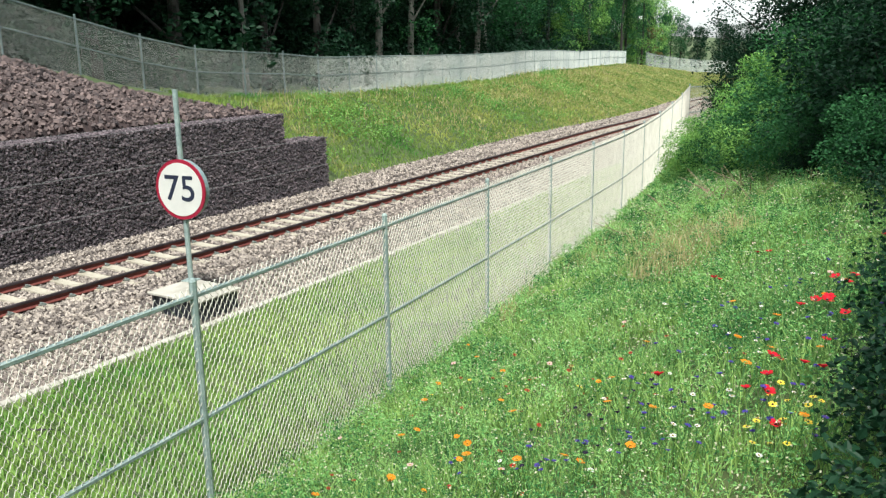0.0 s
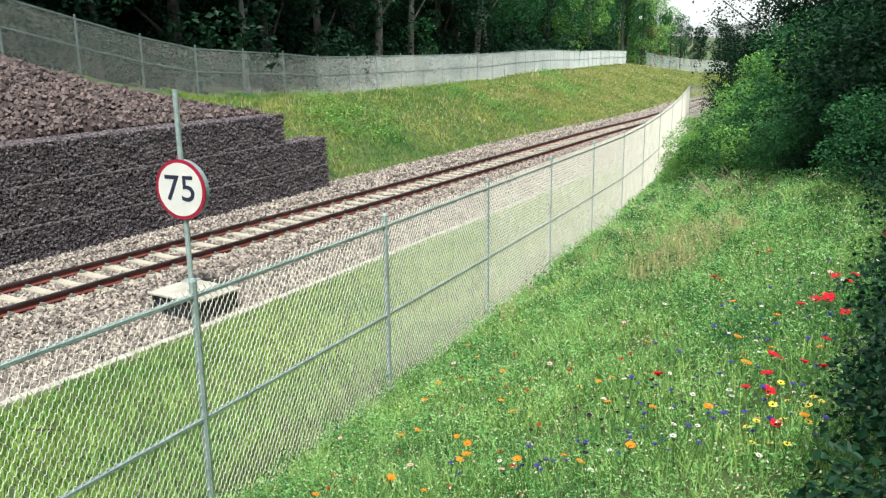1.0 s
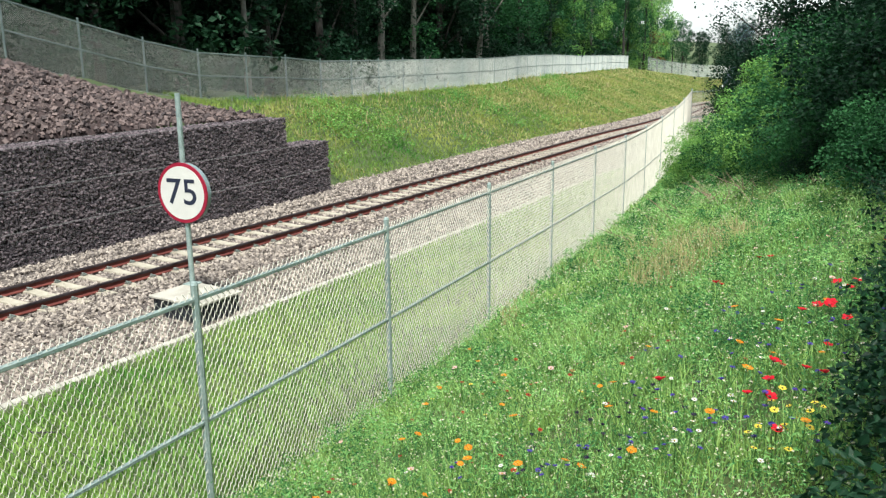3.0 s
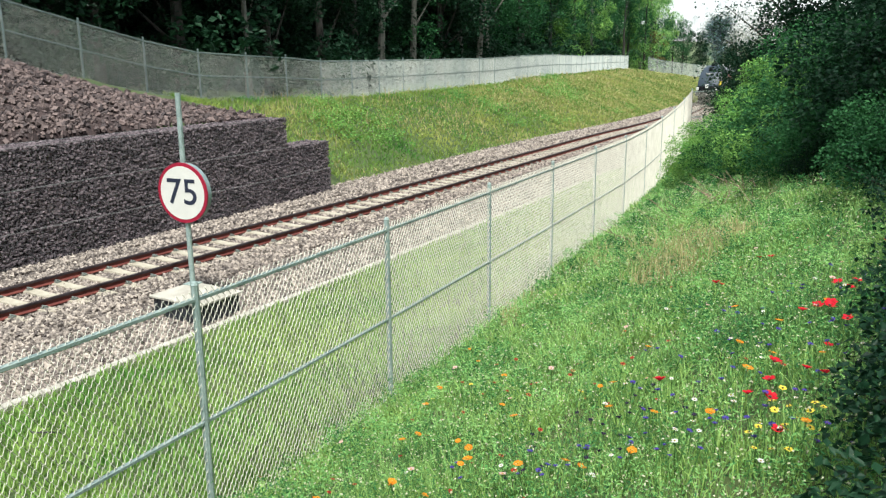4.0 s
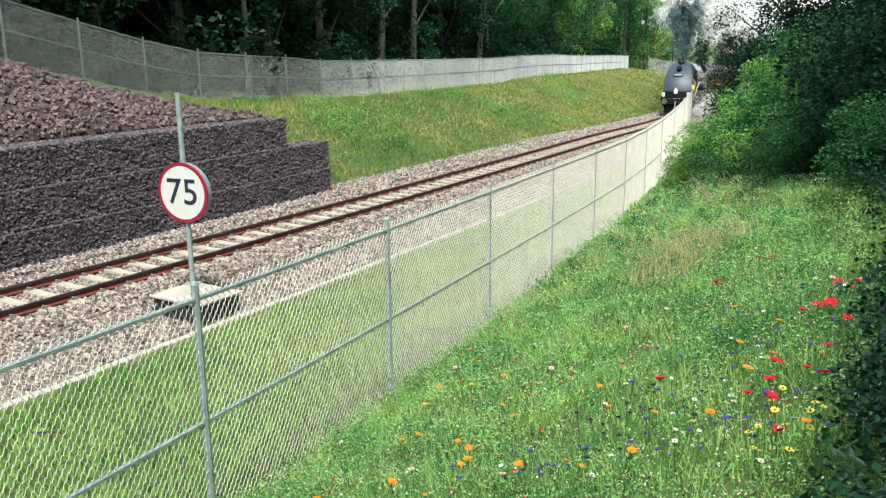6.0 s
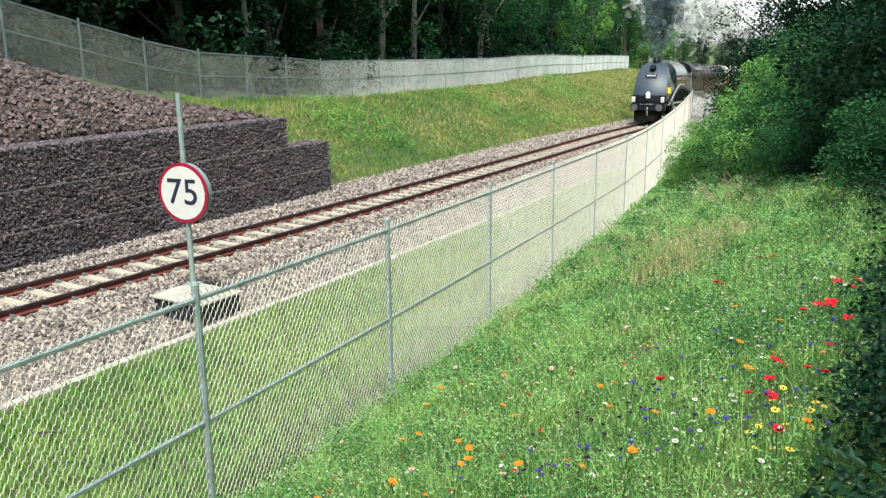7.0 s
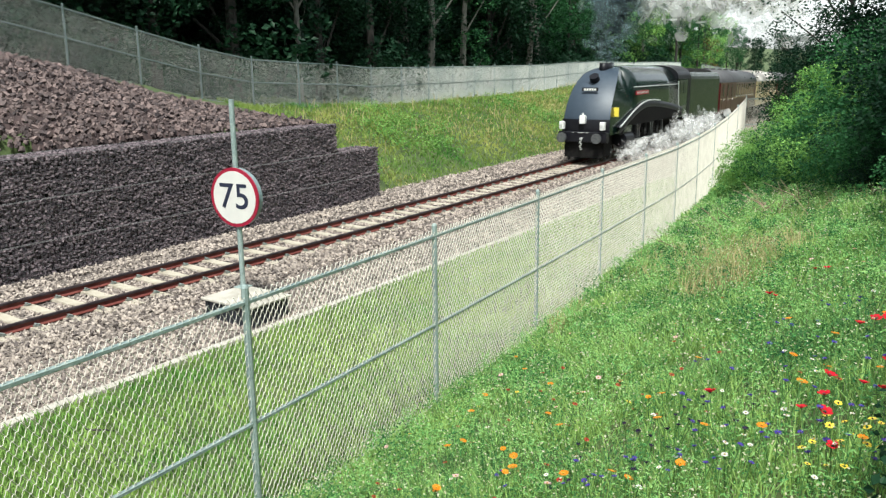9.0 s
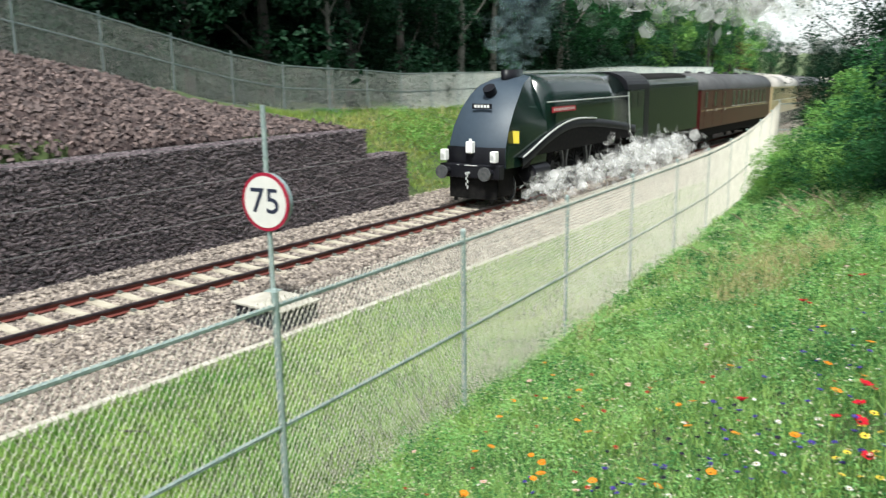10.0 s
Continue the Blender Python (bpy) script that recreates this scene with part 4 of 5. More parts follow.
for x, y, row in spots:
    # deeper rows take the shaded leaf colour and keep daylight out from behind
    if y > 95:
        k = int(wood_rng.choice([0, 3, 3, 2]))
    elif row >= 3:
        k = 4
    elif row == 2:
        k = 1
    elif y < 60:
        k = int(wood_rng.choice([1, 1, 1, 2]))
    else:
        k = int(wood_rng.choice([0, 1, 0, 2]))
    sc, turn = wood_rng.uniform(0.8, 1.12), wood_rng.uniform(0, 360)
    z = ground_z(x, y) - 0.1
    m = pose(x, y, z, 0, 0, turn) @ Matrix.Diagonal((sc, sc, sc, 1))
    if k not in first:
        first.add(k)
        kinds[k].matrix_basis = m
        kinds[k]["group"] = "trees of the wood"
    else:
        ob = copy_thing(kinds[k], pose(x, y, z, 0, 0, turn))
        ob.matrix_basis = m
pale_a = tree("woodland_tree", "tall straight tree with a bare pale grey trunk", 18, 3.6, LEAFSHADED, PALEBARK, 131, 0.38, 110, 0.25, 24, (0.0, 0.0))
pale_b = tree("woodland_tree", "tall leaning tree with a bare pale trunk", 17, 3.8, LEAF, PALEBARK, 133, 0.36, 110, 0.25, 24, (0.03, 0.03))
for ob, x, y in ((pale_a, -16.2, 46.0), (pale_b, -16.6, 60.3)):
    settle(ob, x, y)["group"] = "trees of the wood"
thin = copy_thing(pale_a, Matrix())
settle(thin, -13.9, 31.0, 0, 80, 0.7)
copper = settle(tree("copper_tree", "small tree with rust-brown leaves at the end of the wood", 9, 2.6, LEAFBROWN, PALEBARK, 120, 0.3, 60, 0.3, 12), -24.6, 138, 0, 0, 0.75)
# trees closing the view past the bend
far_rng = np.random.default_rng(17)
for k in range(60):
    x, y = -40 + 2.9 * (k % 30) + far_rng.normal(0, 1), (158 if k < 30 else 176) + far_rng.normal(0, 4)
    if abs(x - track_x(y)) < 6:
        continue
    sc = far_rng.uniform(0.75, 1.05) * (1 if x < 11.5 - 0.265 * y else 0.62 if x < 14.0 - 0.25 * y else 0.44)
    ob = copy_thing(kinds[int(far_rng.choice([0, 0, 3]) if x < 14.0 - 0.25 * y else far_rng.choice([0, 1]))], Matrix())
    ob.matrix_basis = pose(x, y, ground_z(x, y) - 0.1, 0, 0, far_rng.uniform(0, 360)) @ Matrix.Diagonal((sc, sc, sc * 1.05, 1))


def shrub(name, label, spread, high, mat, seed, size=0.075, per=420, clumps=14, stems=5):
    """A bush: stems from the ground and leaf clumps."""
    r = np.random.default_rng(seed)
    t = thing(name, label, "shrub")
    cl = []
    for k in range(clumps):
        a, q = r.uniform(0, 2 * math.pi), math.sqrt(r.uniform(0, 1)) * spread
        z = high * r.uniform(0.15, 1.0) * (1 - 0.45 * (q / spread) ** 2)
        c = Vector((q * math.cos(a), q * math.sin(a), z))
        cl.append((c, r.uniform(0.28, 0.5) * min(spread, high) * 0.8))
        if k % stems == 0:
            part("stem", rod((c.x * 0.3, c.y * 0.3, -0.15), c, 0.022, 5, None, 0.006), BARK, t)
    V, F = leaves(crown_points(r, cl, per / max(0.3, min(spread, high) ** 2 * 0.5), 0.8), size, seed + 1, 0.25)
    link_mesh("foliage", V, F, mat, t, "dense leaves")
    return t


shrub_a = shrub("shrub", "dense bright green shrub at the meadow's edge", 1.7, 2.3, LEAFBRIGHT, 201, 0.075, 2000, 30)
# the brambles share the wood's leaf colour, shade included
shrub_b = shrub("shrub", "dense dark green bramble thicket", 1.8, 2.5, LEAFSHADED, 202, 0.085, 1900, 28)
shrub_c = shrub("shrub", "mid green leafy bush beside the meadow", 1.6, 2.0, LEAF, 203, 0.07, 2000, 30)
shrub_d = shrub("shrub", "low dark green bramble at the meadow's edge", 1.15, 1.25, LEAFSHADED, 204, 0.065, 1000, 44)
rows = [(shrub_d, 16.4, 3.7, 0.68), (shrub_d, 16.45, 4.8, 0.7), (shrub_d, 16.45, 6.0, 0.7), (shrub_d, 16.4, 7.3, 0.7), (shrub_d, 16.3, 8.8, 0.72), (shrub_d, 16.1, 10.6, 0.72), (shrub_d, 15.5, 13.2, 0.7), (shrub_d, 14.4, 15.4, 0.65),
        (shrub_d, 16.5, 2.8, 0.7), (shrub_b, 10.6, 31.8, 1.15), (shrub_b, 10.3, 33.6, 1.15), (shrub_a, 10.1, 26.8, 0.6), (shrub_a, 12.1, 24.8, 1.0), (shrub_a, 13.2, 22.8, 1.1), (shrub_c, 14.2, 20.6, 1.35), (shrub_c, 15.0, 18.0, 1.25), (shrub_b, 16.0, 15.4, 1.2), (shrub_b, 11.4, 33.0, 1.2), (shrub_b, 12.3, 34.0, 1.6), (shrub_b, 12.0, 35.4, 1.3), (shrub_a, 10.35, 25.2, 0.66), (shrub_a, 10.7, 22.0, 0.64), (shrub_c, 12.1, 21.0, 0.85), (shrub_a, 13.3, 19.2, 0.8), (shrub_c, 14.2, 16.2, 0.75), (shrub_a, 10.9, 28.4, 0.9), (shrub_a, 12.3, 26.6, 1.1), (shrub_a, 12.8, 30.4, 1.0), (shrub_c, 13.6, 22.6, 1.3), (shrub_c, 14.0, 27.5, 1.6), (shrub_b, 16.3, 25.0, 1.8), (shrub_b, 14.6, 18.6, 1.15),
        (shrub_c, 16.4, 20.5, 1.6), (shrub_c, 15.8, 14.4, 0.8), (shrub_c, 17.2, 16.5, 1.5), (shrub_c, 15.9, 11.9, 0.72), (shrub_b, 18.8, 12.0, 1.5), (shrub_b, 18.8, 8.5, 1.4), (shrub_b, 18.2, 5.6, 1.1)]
used = set()
for k, (ob, x, y, sc) in enumerate(rows):
    z = ground_z(x, y) - 0.05
    if ob.name not in used:
        used.add(ob.name)
        o = ob
    else:
        o = copy_thing(ob, Matrix())
    o.matrix_basis = pose(x, y, z, 0, 0, 57 * k) @ Matrix.Diagonal((sc, sc, sc, 1))
    o["group"] = "shrubs beside the meadow"
# undergrowth inside the wood, leaves shaded by colour; its rows also block light
under_rng = np.random.default_rng(23)
under = shrub("undergrowth", "leafy undergrowth inside the wood, coloured as if in shade", 2.0, 2.4, LEAFSHADED, 210, 0.2, 420, 24, 12)
tagged(under, group="undergrowth of the wood")
first_one = True
for off, gap in ((5.0, 3.6), (9.0, 4.0), (14.0, 4.4), (20.0, 5.0)):
    y = 4.0
    while y < 125:
        x = float(np.interp(y, BY, BX)) - off + under_rng.normal(0, 0.7)
        sc = under_rng.uniform(0.9, 1.5) * (1 + off * 0.05)
        o = under if first_one else copy_thing(under, Matrix())
        first_one = False
        o.matrix_basis = pose(x, y, ground_z(x, y) - 0.1, 0, 0, under_rng.uniform(0, 360)) @ Matrix.Diagonal((sc, sc, sc, 1))
        y += gap * under_rng.uniform(0.8, 1.3)
# trees standing over the shrubs, in the leaf colour with shade put in
over_a = tree("overhanging_tree", "dark tree with leafy limbs over the shrubs", 9.5, 4.2, LEAFSHADED, BARK, 301, 0.14, 140, 0.17, 40, (-0.06, 0.0))
over_b = tree("overhanging_tree", "dark tree with leafy limbs over the shrubs", 8.5, 3.6, LEAFSHADED, BARK, 302, 0.12, 150, 0.16, 34, (-0.03, -0.02))
over_c = tree("overhanging_tree", "open-crowned tree with loose leafy sprays against the sky", 9.0, 3.5, LEAFSHADED, BARK, 303, 0.12, 120, 0.12, 52, (-0.02, 0.0))
for ob, x, y in ((over_a, 19.6, 24.5), (over_b, 16.9, 29.6), (over_c, 11.0, 33.6)):
    settle(ob, x, y)
for ob, x, y, turn, sc in ((over_b, 14.2, 31.5, 130, 0.95), (over_b, 13.4, 35.6, 30, 1.0), (over_a, 16.6, 35.5, 160, 0.95), (over_b, 20.2, 19.0, 75, 1.0), (over_a, 17.6, 30.0, 20, 1.05), (over_a, 21, 30, 120, 1.1), (over_b, 22.5, 24, 200, 1.2), (over_a, 24, 17, 40, 1.1), (over_b, 19.0, 34, 300, 1.1), (over_a, 18.8, 37, 210, 0.95), (over_b, 23.5, 11, 80, 1.1), (over_b, 18.2, 14.5, 140, 1.0), (over_a, 20.5, 10.5, 260, 0.9)):
    o = copy_thing(ob, Matrix())
    o.matrix_basis = pose(x, y, ground_z(x, y), 0, 0, turn) @ Matrix.Diagonal((sc, sc, sc, 1))


def twigs():
    """A tangle of dead brown stems at the foot of the shrubs."""
    t = thing("dead_twigs", "tangle of dead brown stems at the foot of the shrubs", "twigs")
    r = np.random.default_rng(77)
    brown = paint("dead_stem", (0.16, 0.10, 0.07), (0.30, 0.21, 0.15), 0.85)
    for k in range(70):
        x, y = r.normal(12.4, 0.75), r.normal(16.6, 0.8)
        z = ground_z(x, y)
        a = r.uniform(0, 2 * math.pi)
        q = r.uniform(0.4, 1.1)
        part("stem", rod((x, y, z - 0.02), (x + q * math.cos(a), y + q * math.sin(a), z + r.uniform(0.1, 0.6)), 0.010, 4, None, 0.004), brown, t)


twigs()


def branch():
    """A fallen branch on the lawn."""
    b = thing("fallen_branch", "thin dark fallen branch on the grass", "branch")
    pts = [(6.05, 5.74), (6.22, 5.74), (6.42, 5.80), (6.6, 5.79)]
    bm = bmesh.new()
    for p, q in zip(pts, pts[1:]):
        rod((*p, ground_z(*p) + 0.10), (*q, ground_z(*q) + 0.10), 0.014, 6, bm, 0.010)
    part("limb", bm, BARK, b)
    part("twig", rod((6.22, 5.74, ground_z(6.22, 5.74) + 0.10), (6.2, 5.92, ground_z(6.2, 5.92) + 0.13), 0.008, 5, None, 0.004), BARK, b)


branch()

# unseen trees added past the bend and behind the camera: darken the locomotive's reflections
for k in range(26):
    x, y = 18 + 6 * (k % 2) + 1.5 * math.sin(k * 1.7), 42 + 4.2 * k
    o = copy_thing(kinds[(1, 0, 4)[k % 3]], Matrix())
    o.matrix_basis = pose(x, y, ground_z(x, y) - 0.1, 0, 0, 70 * k) @ Matrix.Diagonal((0.8, 0.8, 0.75, 1))
for k in range(12):
    x, y = 27 + 4 * math.sin(k * 2.1), -38 + 4.4 * k
    o = copy_thing(kinds[k % 2], Matrix())
    o.matrix_basis = pose(x, y, ground_z(x, y) - 0.1, 0, 0, 70 * k) @ Matrix.Diagonal((0.85, 0.85, 0.8, 1))

# grass of the meadow, the lawn inside the fence and the far bank
g = np.random.default_rng(31)


def scatter(n, x0, x1, y0, y1, keep):
    out = []
    for x, y in zip(g.uniform(x0, x1, n), y0 + (y1 - y0) * g.uniform(0, 1, n) ** 1.5):
        if keep(x, y):
            out.append((x, y, ground_z(x, y) - 0.01))
    return np.array(out)


meadow = scatter(250000, 8.0, 18.5, 2.3, 30, lambda x, y: x > near_fence(y)[0] + 0.04 and (noise.noise((x * 1.7, y * 1.7, 8)) > -0.08 or g.uniform() < 0.25))
meadow = np.vstack([meadow, scatter(26000, 11.6, 23, -6, 2.4, lambda x, y: True), scatter(16000, 18.4, 24, 2.3, 30, lambda x, y: True)])
dist = np.hypot(meadow[:, 0] - EYE[0], meadow[:, 1])
clump = np.array([noise.noise((x * 0.8, y * 0.8, 5)) for x, y, _ in meadow])
tall = 0.8 * (0.15 + 0.16 * g.uniform(0, 1, len(meadow)) + 0.26 * np.clip(clump, -0.4, 1)).clip(0.08)
tagged(blades("meadow_grass", meadow, tall, 0.0035 + 0.0010 * dist, 0.9, GRASS, seed=2), "lush green meadow grass", "grass", kind="stuff")
dry_at = scatter(11000, 10.5, 14.2, 9.8, 18, lambda x, y: x > near_fence(y)[0] + 0.3 and noise.noise((x * 0.5, y * 0.35, 9)) + 0.30 * (1 - abs(y - 12.8) / 3) + 0.6 * g.uniform() > 0.66)
tagged(blades("dry_grass", dry_at, g.uniform(0.18, 0.42, len(dry_at)), np.full(len(dry_at), 0.011), 0.45, DRY, seed=3), "straw-coloured dry grass stems", "grass", kind="stuff")
lawn = scatter(60000, 2.5, 11.6, 2.0, 34, lambda x, y: track_x(y) + 4.52 < x < near_fence(y)[0] - 0.03)
tagged(blades("lawn_grass", lawn, g.uniform(0.07, 0.2, len(lawn)), np.full(len(lawn), 0.03), 0.7, LAWN, seed=4), "short yellow-green grass between kerb and fence", "grass", kind="stuff")
bank = scatter(150000, -25, -2.8, 23.0, 146, lambda x, y: float(np.interp(y, BY, BX)) - 0.5 < x < track_x(y) - cess(y) + 0.2 - (0.0 if y > 25 else 0.6) and not (y < 25.5 and x > wall_face(y) - 1.3))
hb = g.uniform(0.07, 0.21, len(bank))
tagged(blades("bank_grass", bank, hb, 0.022 + 0.0011 * bank[:, 1], 1.0, VERGE, seed=5), "rough green and straw grass on the cutting slope", "grass", kind="stuff")
straw = scatter(90000, -25, -2.8, 27, 146, lambda x, y: float(np.interp(y, BY, BX)) + 0.8 < x < track_x(y) - cess(y) and 0.15 + 0.75 * ramp(y, 30, 62) + 0.9 * noise.noise((x * 0.22, y * 0.10, 6)) > g.uniform(0.1, 0.7))
tagged(blades("straw_grass", straw, g.uniform(0.10, 0.25, len(straw)), 0.014 + 0.0010 * straw[:, 1], 1.2, STRAW, seed=16), "straw-yellow dry grass on the far part of the slope", "grass", kind="stuff")
clump_at = scatter(1100, -18, -4.5, 25.5, 75, lambda x, y: float(np.interp(y, BY, BX)) + 0.3 < x < track_x(y) - cess(y) - 0.8 and noise.noise((x * 0.3, y * 0.2, 12)) > 0.05)
weeds = np.vstack([c + g.normal(0, 1, (60, 3)) * np.array([0.42, 0.5, 0.14]) + np.array([0, 0, 0.20]) for c in clump_at])
V, F = leaves(weeds, 0.12, 19, 0.1)
tagged(link_mesh("bank_weeds", V, F, LEAFBRIGHT), "clumps of leafy green weeds on the cutting slope", "weeds", kind="stuff")
tufts = scatter(6000, -24, -5, 26, 120, lambda x, y: float(np.interp(y, BY, BX)) < x < float(np.interp(y, BY, BX)) + 4.5 and noise.noise((x * 0.4, y * 0.25, 2)) > 0.0)
tagged(blades("seed_grass", tufts, g.uniform(0.25, 0.65, len(tufts)), 0.012 + 0.0006 * tufts[:, 1], 0.8, DRY, seed=6), "tall pale seeding grass below the fence", "grass", kind="stuff")


# ---- meadow flowers ----
def flower_mesh(kind, petals, r, cup, seed):
    """A flower head of separate petals round an eye, and its stem."""
    bm = bmesh.new()
    for k in range(petals):
        a, w = 2 * math.pi * k / petals, math.pi / petals * 1.15
        ring = [(0.15 * r, a, 0.0), (0.7 * r, a - w, cup * 0.6), (r, a - w * 0.5, cup), (r * 1.04, a, cup * 0.9), (r, a + w * 0.5, cup), (0.7 * r, a + w, cup * 0.6)]
        vs = [bm.verts.new((q * math.cos(b), q * math.sin(b), z + 0.0015 * (k % 2))) for q, b, z in ring]
        bm.faces.new(vs)
    me = bpy.data.meshes.new("petals")
    bm.to_mesh(me)
    bm.free()
    bm = bmesh.new()
    bmesh.ops.create_icosphere(bm, subdivisions=1, radius=r * 0.26, matrix=Matrix.Translation((0, 0, 0.004)))
    eye = bpy.data.meshes.new("flower_eye")
    bm.to_mesh(eye)
    bm.free()
    bm = rod((0.02, 0.01, -0.34), (0, 0, 0), 0.0028, 4)
    stem = bpy.data.meshes.new("stem")
    bm.to_mesh(stem)
    bm.free()
    return me, eye, stem


STEM = paint("flower_stem", (0.05, 0.14, 0.03), (0.09, 0.2, 0.05), 0.6)
EYES = paint("dark_flower_eye", (0.02, 0.012, 0.015), (0.05, 0.03, 0.02), 0.7)
EYEY = paint("yellow_flower_eye", (0.5, 0.30, 0.02), (0.4, 0.22, 0.02), 0.7)


def flowers(name, label, colour, other, petals, r, cup, eye_mat, places):
    m = paint(name + "_petal", colour, other, 0.5, scale=20, fine=90, through=0.3)
    me, eye, stem = flower_mesh(name, petals, r, cup, 1)
    me.materials.append(m), eye.materials.append(eye_mat), stem.materials.append(STEM)
    for x, y, h in places:
        sc = g.uniform(0.75, 1.2)
        t = tagged(new(name, stem), label, "flower", name + " flowers in the meadow")
        t.matrix_basis = pose(x, y, ground_z(x, y) + h, g.uniform(-18, 18), g.uniform(-18, 18), g.uniform(0, 360))
        for nm, d in (("petals", me), ("flower_eye", eye)):
            o = new(nm, d)
            o.parent = t
            o.scale = (sc, sc, sc)


def patch(n, x, y, sx, sy, h=0.30):
    return [(max(a, near_fence(b)[0] + 0.2), b, h + g.normal(0, 0.05)) for a, b in zip(g.normal(x, sx, n), np.abs(g.normal(y, sy, n) - 3.8) + 3.8)]


flowers("poppy", "scarlet poppy with cupped petals in the meadow", (0.62, 0.012, 0.025), (0.45, 0.01, 0.03), 5, 0.036, 0.018, EYES, patch(14, 15.2, 5.0, 0.20, 0.7, 0.34) + patch(5, 15.3, 6.4, 0.2, 0.7) + patch(4, 14.7, 9.0, 0.4, 0.8))
flowers("marigold", "orange marigold with many petals in the meadow", (0.80, 0.20, 0.01), (0.70, 0.28, 0.02), 12, 0.027, 0.006, EYEY, patch(14, 14.7, 4.9, 0.5, 0.7, 0.34) + patch(9, 13.0, 4.6, 0.6, 0.6) + patch(6, 12.4, 6.5, 0.5, 1.0) + patch(6, 14.0, 4.0, 0.5, 0.3))
flowers("coreopsis", "yellow meadow daisy with a dark eye", (0.75, 0.55, 0.04), (0.8, 0.62, 0.10), 8, 0.019, 0.004, EYES, patch(18, 15.3, 4.2, 0.12, 0.3, 0.31) + patch(5, 12.6, 5.2, 0.7, 0.8))
flowers("cornflower", "blue cornflower in the meadow", (0.045, 0.04, 0.26), (0.09, 0.05, 0.28), 9, 0.017, 0.010, EYES, patch(46, 14.9, 4.4, 0.5, 0.8, 0.30) + patch(36, 15.0, 6.6, 0.4, 1.2) + patch(14, 14.2, 3.9, 0.5, 0.3))
flowers("dark_scabious", "dark purple seeding flower head in the meadow", (0.012, 0.010, 0.03), (0.03, 0.02, 0.05), 9, 0.016, 0.012, EYES, patch(26, 14.3, 4.3, 0.3, 0.4, 0.32))
flowers("white_daisy", "small white daisy in the meadow", (0.78, 0.76, 0.72), (0.68, 0.64, 0.66), 10, 0.016, 0.003, EYEY, patch(36, 14.9, 4.6, 0.5, 0.8, 0.30) + patch(16, 15.0, 7.0, 0.35, 0.7, 0.30) + patch(22, 13.4, 7.5, 0.9, 2.5, 0.27))
flowers("red_coreopsis", "small dark red meadow flower", (0.30, 0.02, 0.02), (0.4, 0.05, 0.02), 8, 0.017, 0.003, EYES, patch(22, 13.0, 5.6, 0.7, 1.2, 0.28) + patch(20, 14.0, 5.6, 0.7, 1.0, 0.28))
flowers("pink_flower", "pale pink meadow flower", (0.65, 0.38, 0.36), (0.6, 0.42, 0.42), 6, 0.022, 0.005, EYEY, patch(14, 13.2, 7.0, 0.8, 1.6, 0.28) + patch(10, 14.9, 8.6, 0.5, 0.8, 0.28))
fluff = scatter(22000, 9.0, 16.5, 3, 22, lambda x, y: x > near_fence(y)[0] + 0.1)
fluff[:, 2] += g.uniform(0.14, 0.34, len(fluff))
V, F = leaves(fluff, 0.012 + 0.0012 * np.hypot(fluff[:, 0] - EYE[0], fluff[:, 1]), 8, 0.0)
SEED = paint("seed_heads", (0.42, 0.42, 0.24), (0.62, 0.60, 0.46), 0.7, island=0.7, through=0.3)
tagged(link_mesh("seed_heads", V, F, SEED), "tiny pale seed heads over the meadow", "grass", kind="stuff")
broad = scatter(110000, 8.5, 17.5, 2.6, 26, lambda x, y: x > near_fence(y)[0] + 0.1 and noise.noise((x * 1.1, y * 1.1, 4)) > -0.1)
broad[:, 2] += g.uniform(0.03, 0.24, len(broad))
V, F = leaves(broad, 0.016 + 0.0018 * np.hypot(broad[:, 0] - EYE[0], broad[:, 1]), 9, 0.1, 0.20)
tagged(link_mesh("meadow_herbs", V, F, HERB), "broad-leaved herbs among the grass", "grass", kind="stuff")

HERBDARK = paint("dark_herb_leaf", (0.015, 0.09, 0.035), (0.09, 0.26, 0.075), 0.55, scale=0.9, fine=3, island=0.5, through=0.35)
for name, mat, count, seed in (("tall_herbs", HERB, 800, 61), ("dark_herbs", HERBDARK, 760, 62)):
    at = scatter(count, 8.6, 16.6, 3.0, 24, lambda x, y: x > near_fence(y)[0] + 0.25)
    tuft = []
    for c in at:
        w, h = g.uniform(0.08, 0.26), g.uniform(0.18, 0.48)
        m = 130
        u = g.uniform(0, 1, m)
        tuft.append(c + np.c_[g.normal(0, 1, m) * w * (1.1 - 0.7 * u), g.normal(0, 1, m) * w * (1.1 - 0.7 * u), h * u])
    tuft = np.vstack(tuft)
    V, F = leaves(tuft, 0.016 + 0.0026 * np.hypot(tuft[:, 0] - EYE[0], tuft[:, 1]), seed, -0.15, 0.17)
    tagged(link_mesh(name, V, F, mat), "leafy tufts of tall herbs in the meadow", "herbs", kind="stuff")

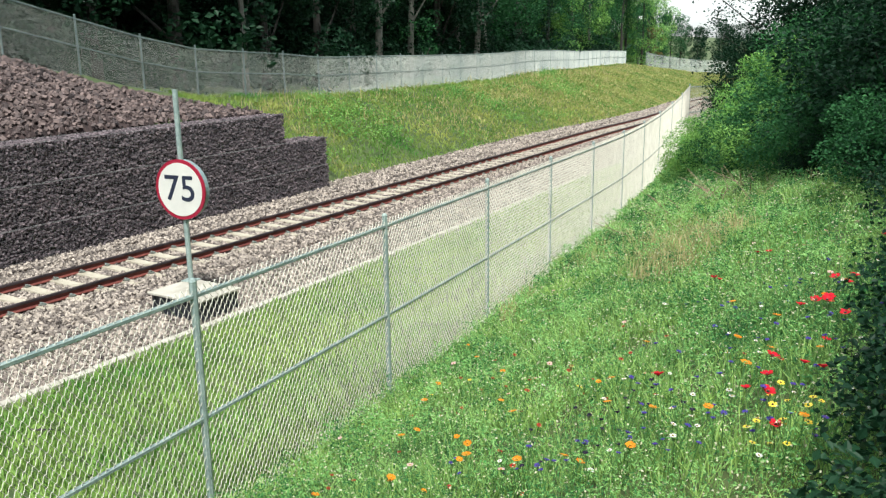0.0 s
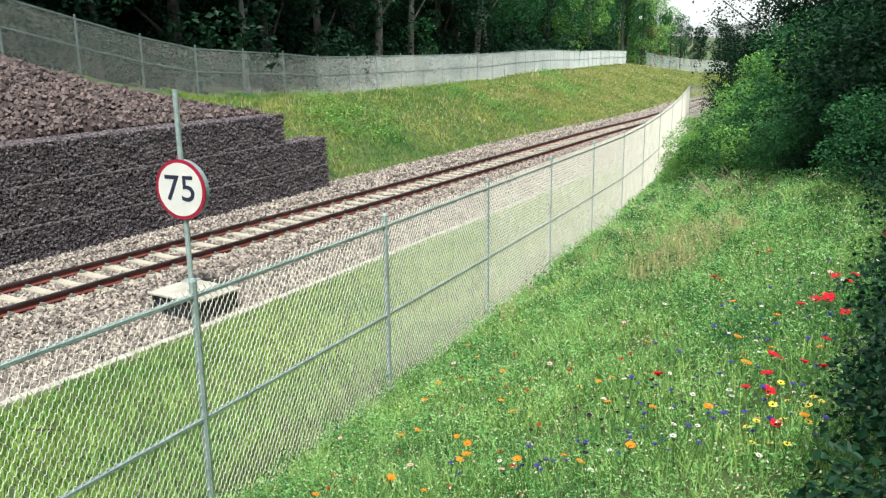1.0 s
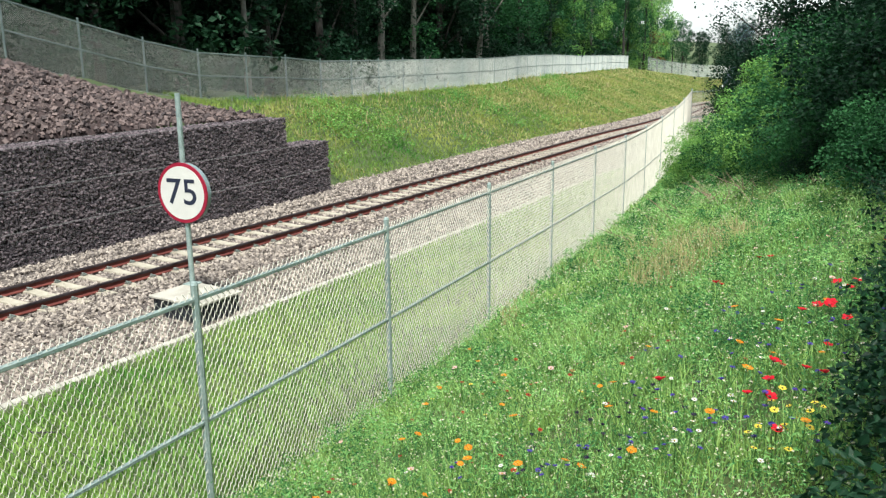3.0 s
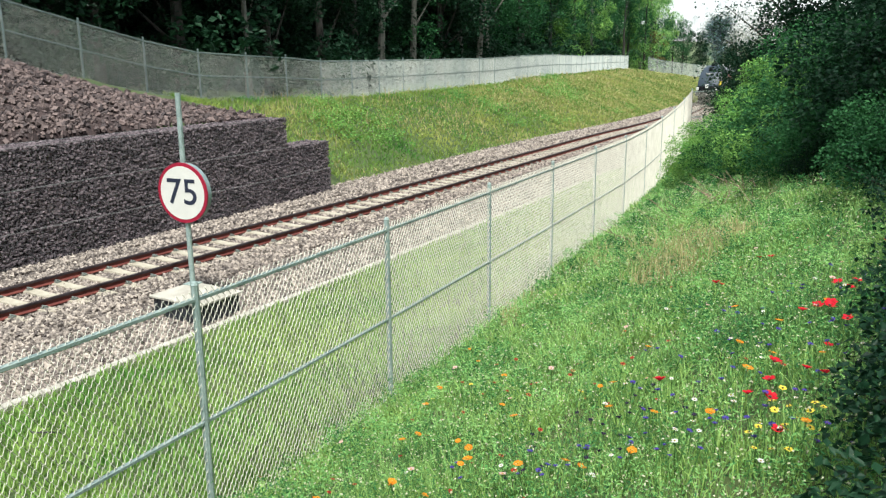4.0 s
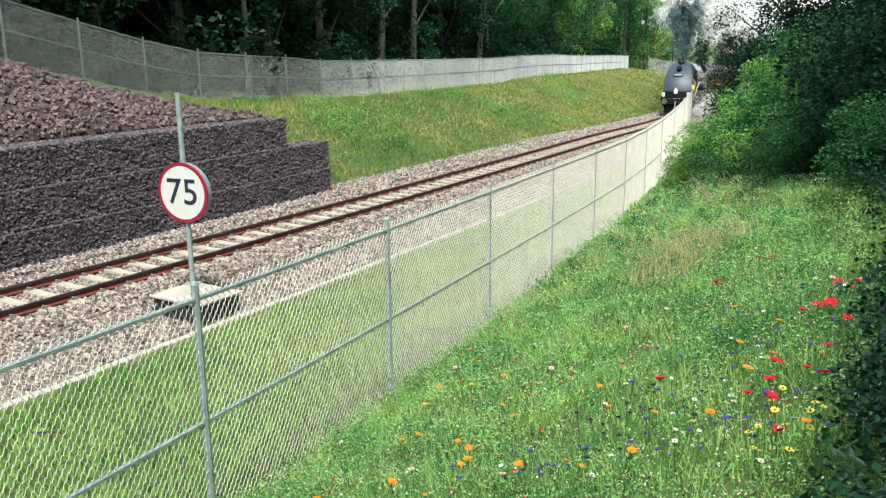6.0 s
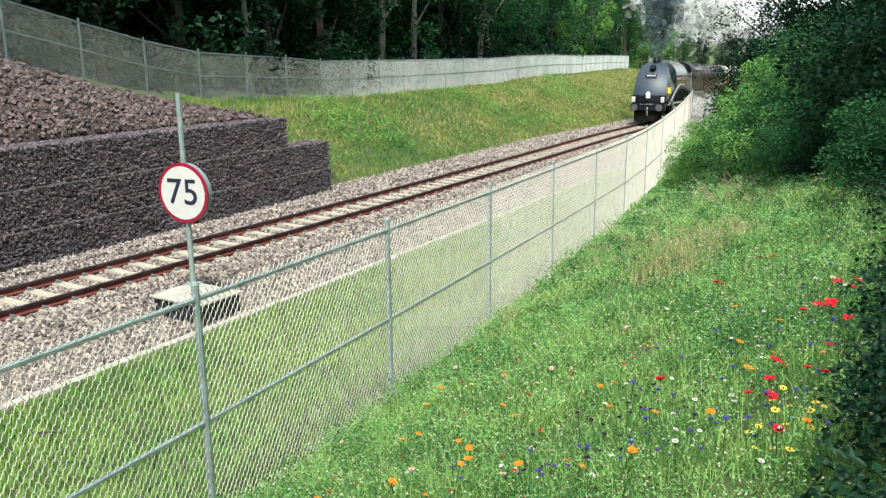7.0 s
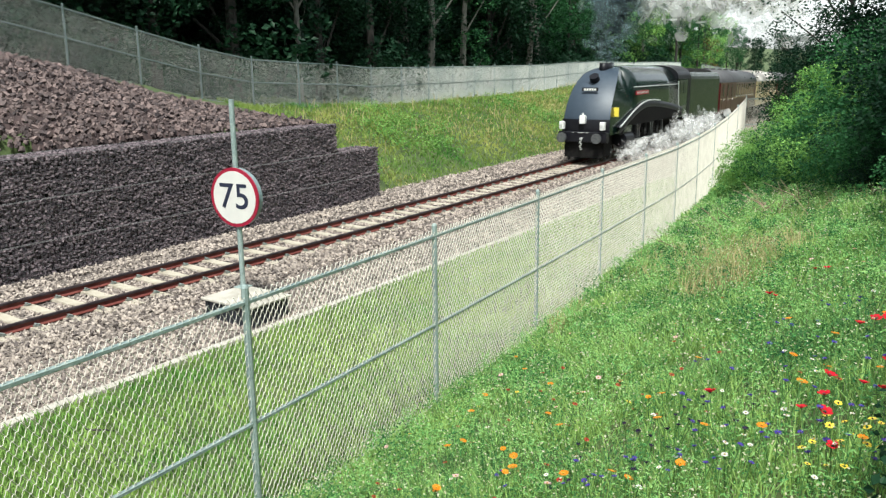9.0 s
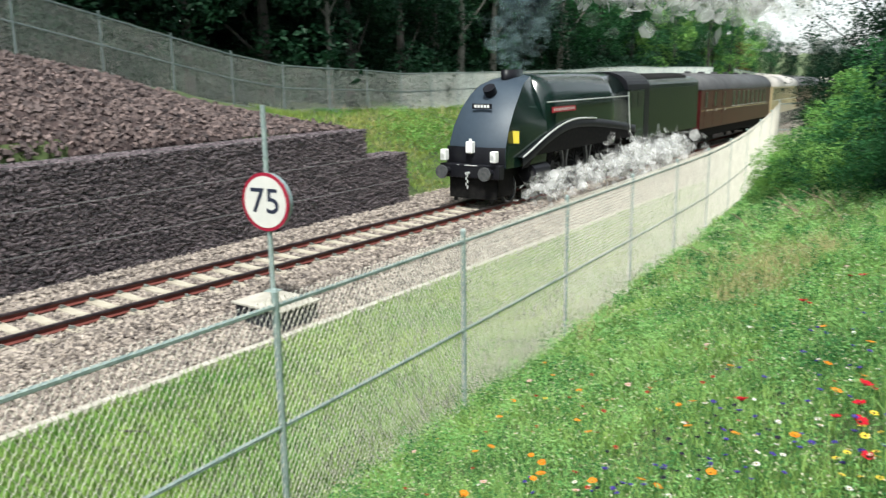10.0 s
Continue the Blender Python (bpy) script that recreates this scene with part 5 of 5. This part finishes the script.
# ---- loose stone: rubble over the wall and ballast ----
rub = []
while len(rub) < 9000:
    y, u = g.uniform(3, 23.2), g.uniform(0, 1)
    xb = float(np.interp(y, BY, BX)) - 0.4
    x = wall_face(y) - 0.45 + (xb - wall_face(y) + 0.45) * u
    # the tail of the heap slants down to the wall
    if y > 14.5 + 8.3 * (1 - u) ** 0.8:
        continue
    rub.append((x, y, ground_z(x, y) + g.uniform(0.02, 0.13)))
rub = np.array(sorted(rub, key=lambda p: (p[0] - EYE[0]) ** 2 + p[1] ** 2))
bed_rows = []
for y in np.arange(2.6, 23.4, 0.4):
    x1, xb = wall_face(y) - 0.4, float(np.interp(y, BY, BX)) - 0.4
    lim = 0.0 if y <= 14.5 else 1 - min(1, ((y - 14.5) / 8.3)) ** 1.25
    far_end = x1 + (xb - x1) * (1 if y <= 14.5 else lim)
    bed_rows.append([(x, y, ground_z(x, y) + 0.05) for x in np.linspace(x1, far_end, 14)])
V = [p for row in bed_rows for p in row]
F = []
for j in range(len(bed_rows) - 1):
    for i in range(13):
        a = j * 14 + i
        F += [(a, a + 14, a + 15), (a, a + 15, a + 1)]
rubble = thing("rubble_bank", "bank of loose red-brown broken stone above the wall", "rubble", kind="structure")
link_mesh("rubble_bed", V, F, RUBBLEBED, rubble, "packed broken stone, darkened for the shade between stones", True)
V, F = rocks(rub[250:], g.uniform(0.045, 0.125, len(rub) - 250), 0.6, 51, blocky=True)
tagged(link_mesh("rubble_stones", V, F, ROCK, rubble), "loose red-brown broken stones", kind="stuff")
rock_kinds = []
for k in range(4):
    V, F = rocks([(0, 0, 0)], [0.12], 0.6, 70 + k, blocky=True)
    o = link_mesh("stone", V, F, ROCK)
    rock_kinds.append(o.data)
    bpy.data.objects.remove(o)
for k, (x, y, z) in enumerate(rub[:250]):
    o = new("stone", rock_kinds[k % 4])
    o.parent = rubble
    sc = g.uniform(0.6, 1.4)
    o.matrix_basis = pose(x, y, z, *g.uniform(0, 360, 3)) @ Matrix.Diagonal((sc, sc, sc, 1))

bal = []
n = 100000
for y, d in zip(5 + 115 * g.uniform(0, 1, n) ** 2.3, g.uniform(-4.2, 4.3, n)):
    if abs(abs(d) - 0.7525) < 0.12:
        continue
    if y < WALL_END and track_x(y) + d < wall_face(y) + 0.05:
        continue
    k = (y - 10.13) / 0.684
    on = abs(k - round(k)) * 0.684 < 0.15
    if on and abs(d) < 0.66 and g.uniform() > 0.06:
        continue
    a = abs(d)
    if d < -cess(y):
        continue
    z = -0.205 if a < 1.9 else (-0.205 - 0.045 * (a - 1.9) / 0.7 if a < 2.6 else -0.25 - 0.08 * (a - 2.6) / 1.7)
    if 0.95 < a < 2.2:
        z += 0.03
    if d < -2.0:
        z += 0.05
    bal.append((track_x(y) + d, y, track_z(y) + z + g.uniform(-0.02, 0.025)))
bal = np.array(bal)
V, F = rocks(bal, g.uniform(0.034, 0.068, len(bal)) * (1 + bal[:, 1] * 0.014), 0.75, 52)
tagged(link_mesh("ballast_stones", V, F, STONE, track), "angular grey-pink ballast stones", kind="stuff")

# sleepers and their clips
sl, cl = sleeper_mesh(), clip_mesh()
for k in range(-8, 150):
    y = 10.13 + 0.684 * k
    o = new("sleeper", sl)
    o.parent = track
    o.matrix_basis = pose(track_x(y), y, 0.006 + track_z(y), 0, 0, track_turn(y))
    if y < 36:
        for d in (-0.86, -0.645, 0.645, 0.86):
            c = new("rail_clip", cl)
            c.parent = o
            c.matrix_basis = pose(d, 0, 0.01, 0, 0, 0 if d in (-0.86, 0.645) else 180)


# ---- what moves ----
RUN = ((0.0, 147.0), (4.5, 90.5), (5.5, 77.5), (6.25, 67.8), (7.0, 58.3), (7.5, 53.1), (8.0, 47.8), (8.5, 42.0), (9.0, 36.2), (9.5, 29.9), (10.0, 23.6))


def front_at(t):
    return float(np.interp(t, [a for a, _ in RUN], [b for _, b in RUN]))


def riding(y, length):
    """On the track with the front at y."""
    x0, x1 = track_x(y), track_x(y + length)
    z0, z1 = track_z(y), track_z(y + length)
    return pose(x0, y, z0, math.degrees(math.atan2(z1 - z0, length)), 0, -math.degrees(math.atan2(x1 - x0, length)))


def motions():
    times = [0.25 * k for k in range(41)]
    for ob, back, length in [(loco, 0, 12)] + [(tender_ob, 13.15, 8)] + [(c, 21.5 + 20.1 * k, 19.6) for k, c in enumerate((maroon_a, cream_a, maroon_b, cream_b))]:
        walk(ob, [(t, riding(front_at(t) + back, length)) for t in times])
    for k, ob in enumerate(steam_low):
        walk(ob, [(t, riding(front_at(t), 12) @ pose(0.05 * math.sin(3 * t + k), 0.25 * math.sin(2.1 * t + k * 1.7), 0.06 * math.sin(2.6 * t + k), 0, 0, 1.5 * math.sin(t * 1.7 + k))) for t in times])
    for k, ob in enumerate(smoke_up):
        walk(ob, [(t, riding(front_at(t), 12) @ pose(0.1 * k * math.sin(1.1 * t + k), 0.15 * k * math.sin(1.4 * t + k), 0.1 * k * math.sin(1.8 * t + k))) for t in times])
    for hub, x, y, r in loco_wheels:
        step = 1 / 30 if r < 0.9 else 1 / 10
        walk(hub, [(k * step, pose(x, y, r) @ Matrix.Rotation((147.0 - front_at(k * step)) / r, 4, 'X')) for k in range(int(10 / step + 0.5) + 1)])
    for s, ob in zip((1, -1), loco_rods):
        rows = []
        for k in range(151):
            a = (147.0 - front_at(k / 15)) / 1.01
            rows.append((k / 15, pose(0, 6.97 - 0.32 * 1.01 * math.sin(a), 1.01 + 0.32 * 1.01 * math.cos(a))))
        walk(ob, rows)


motions()
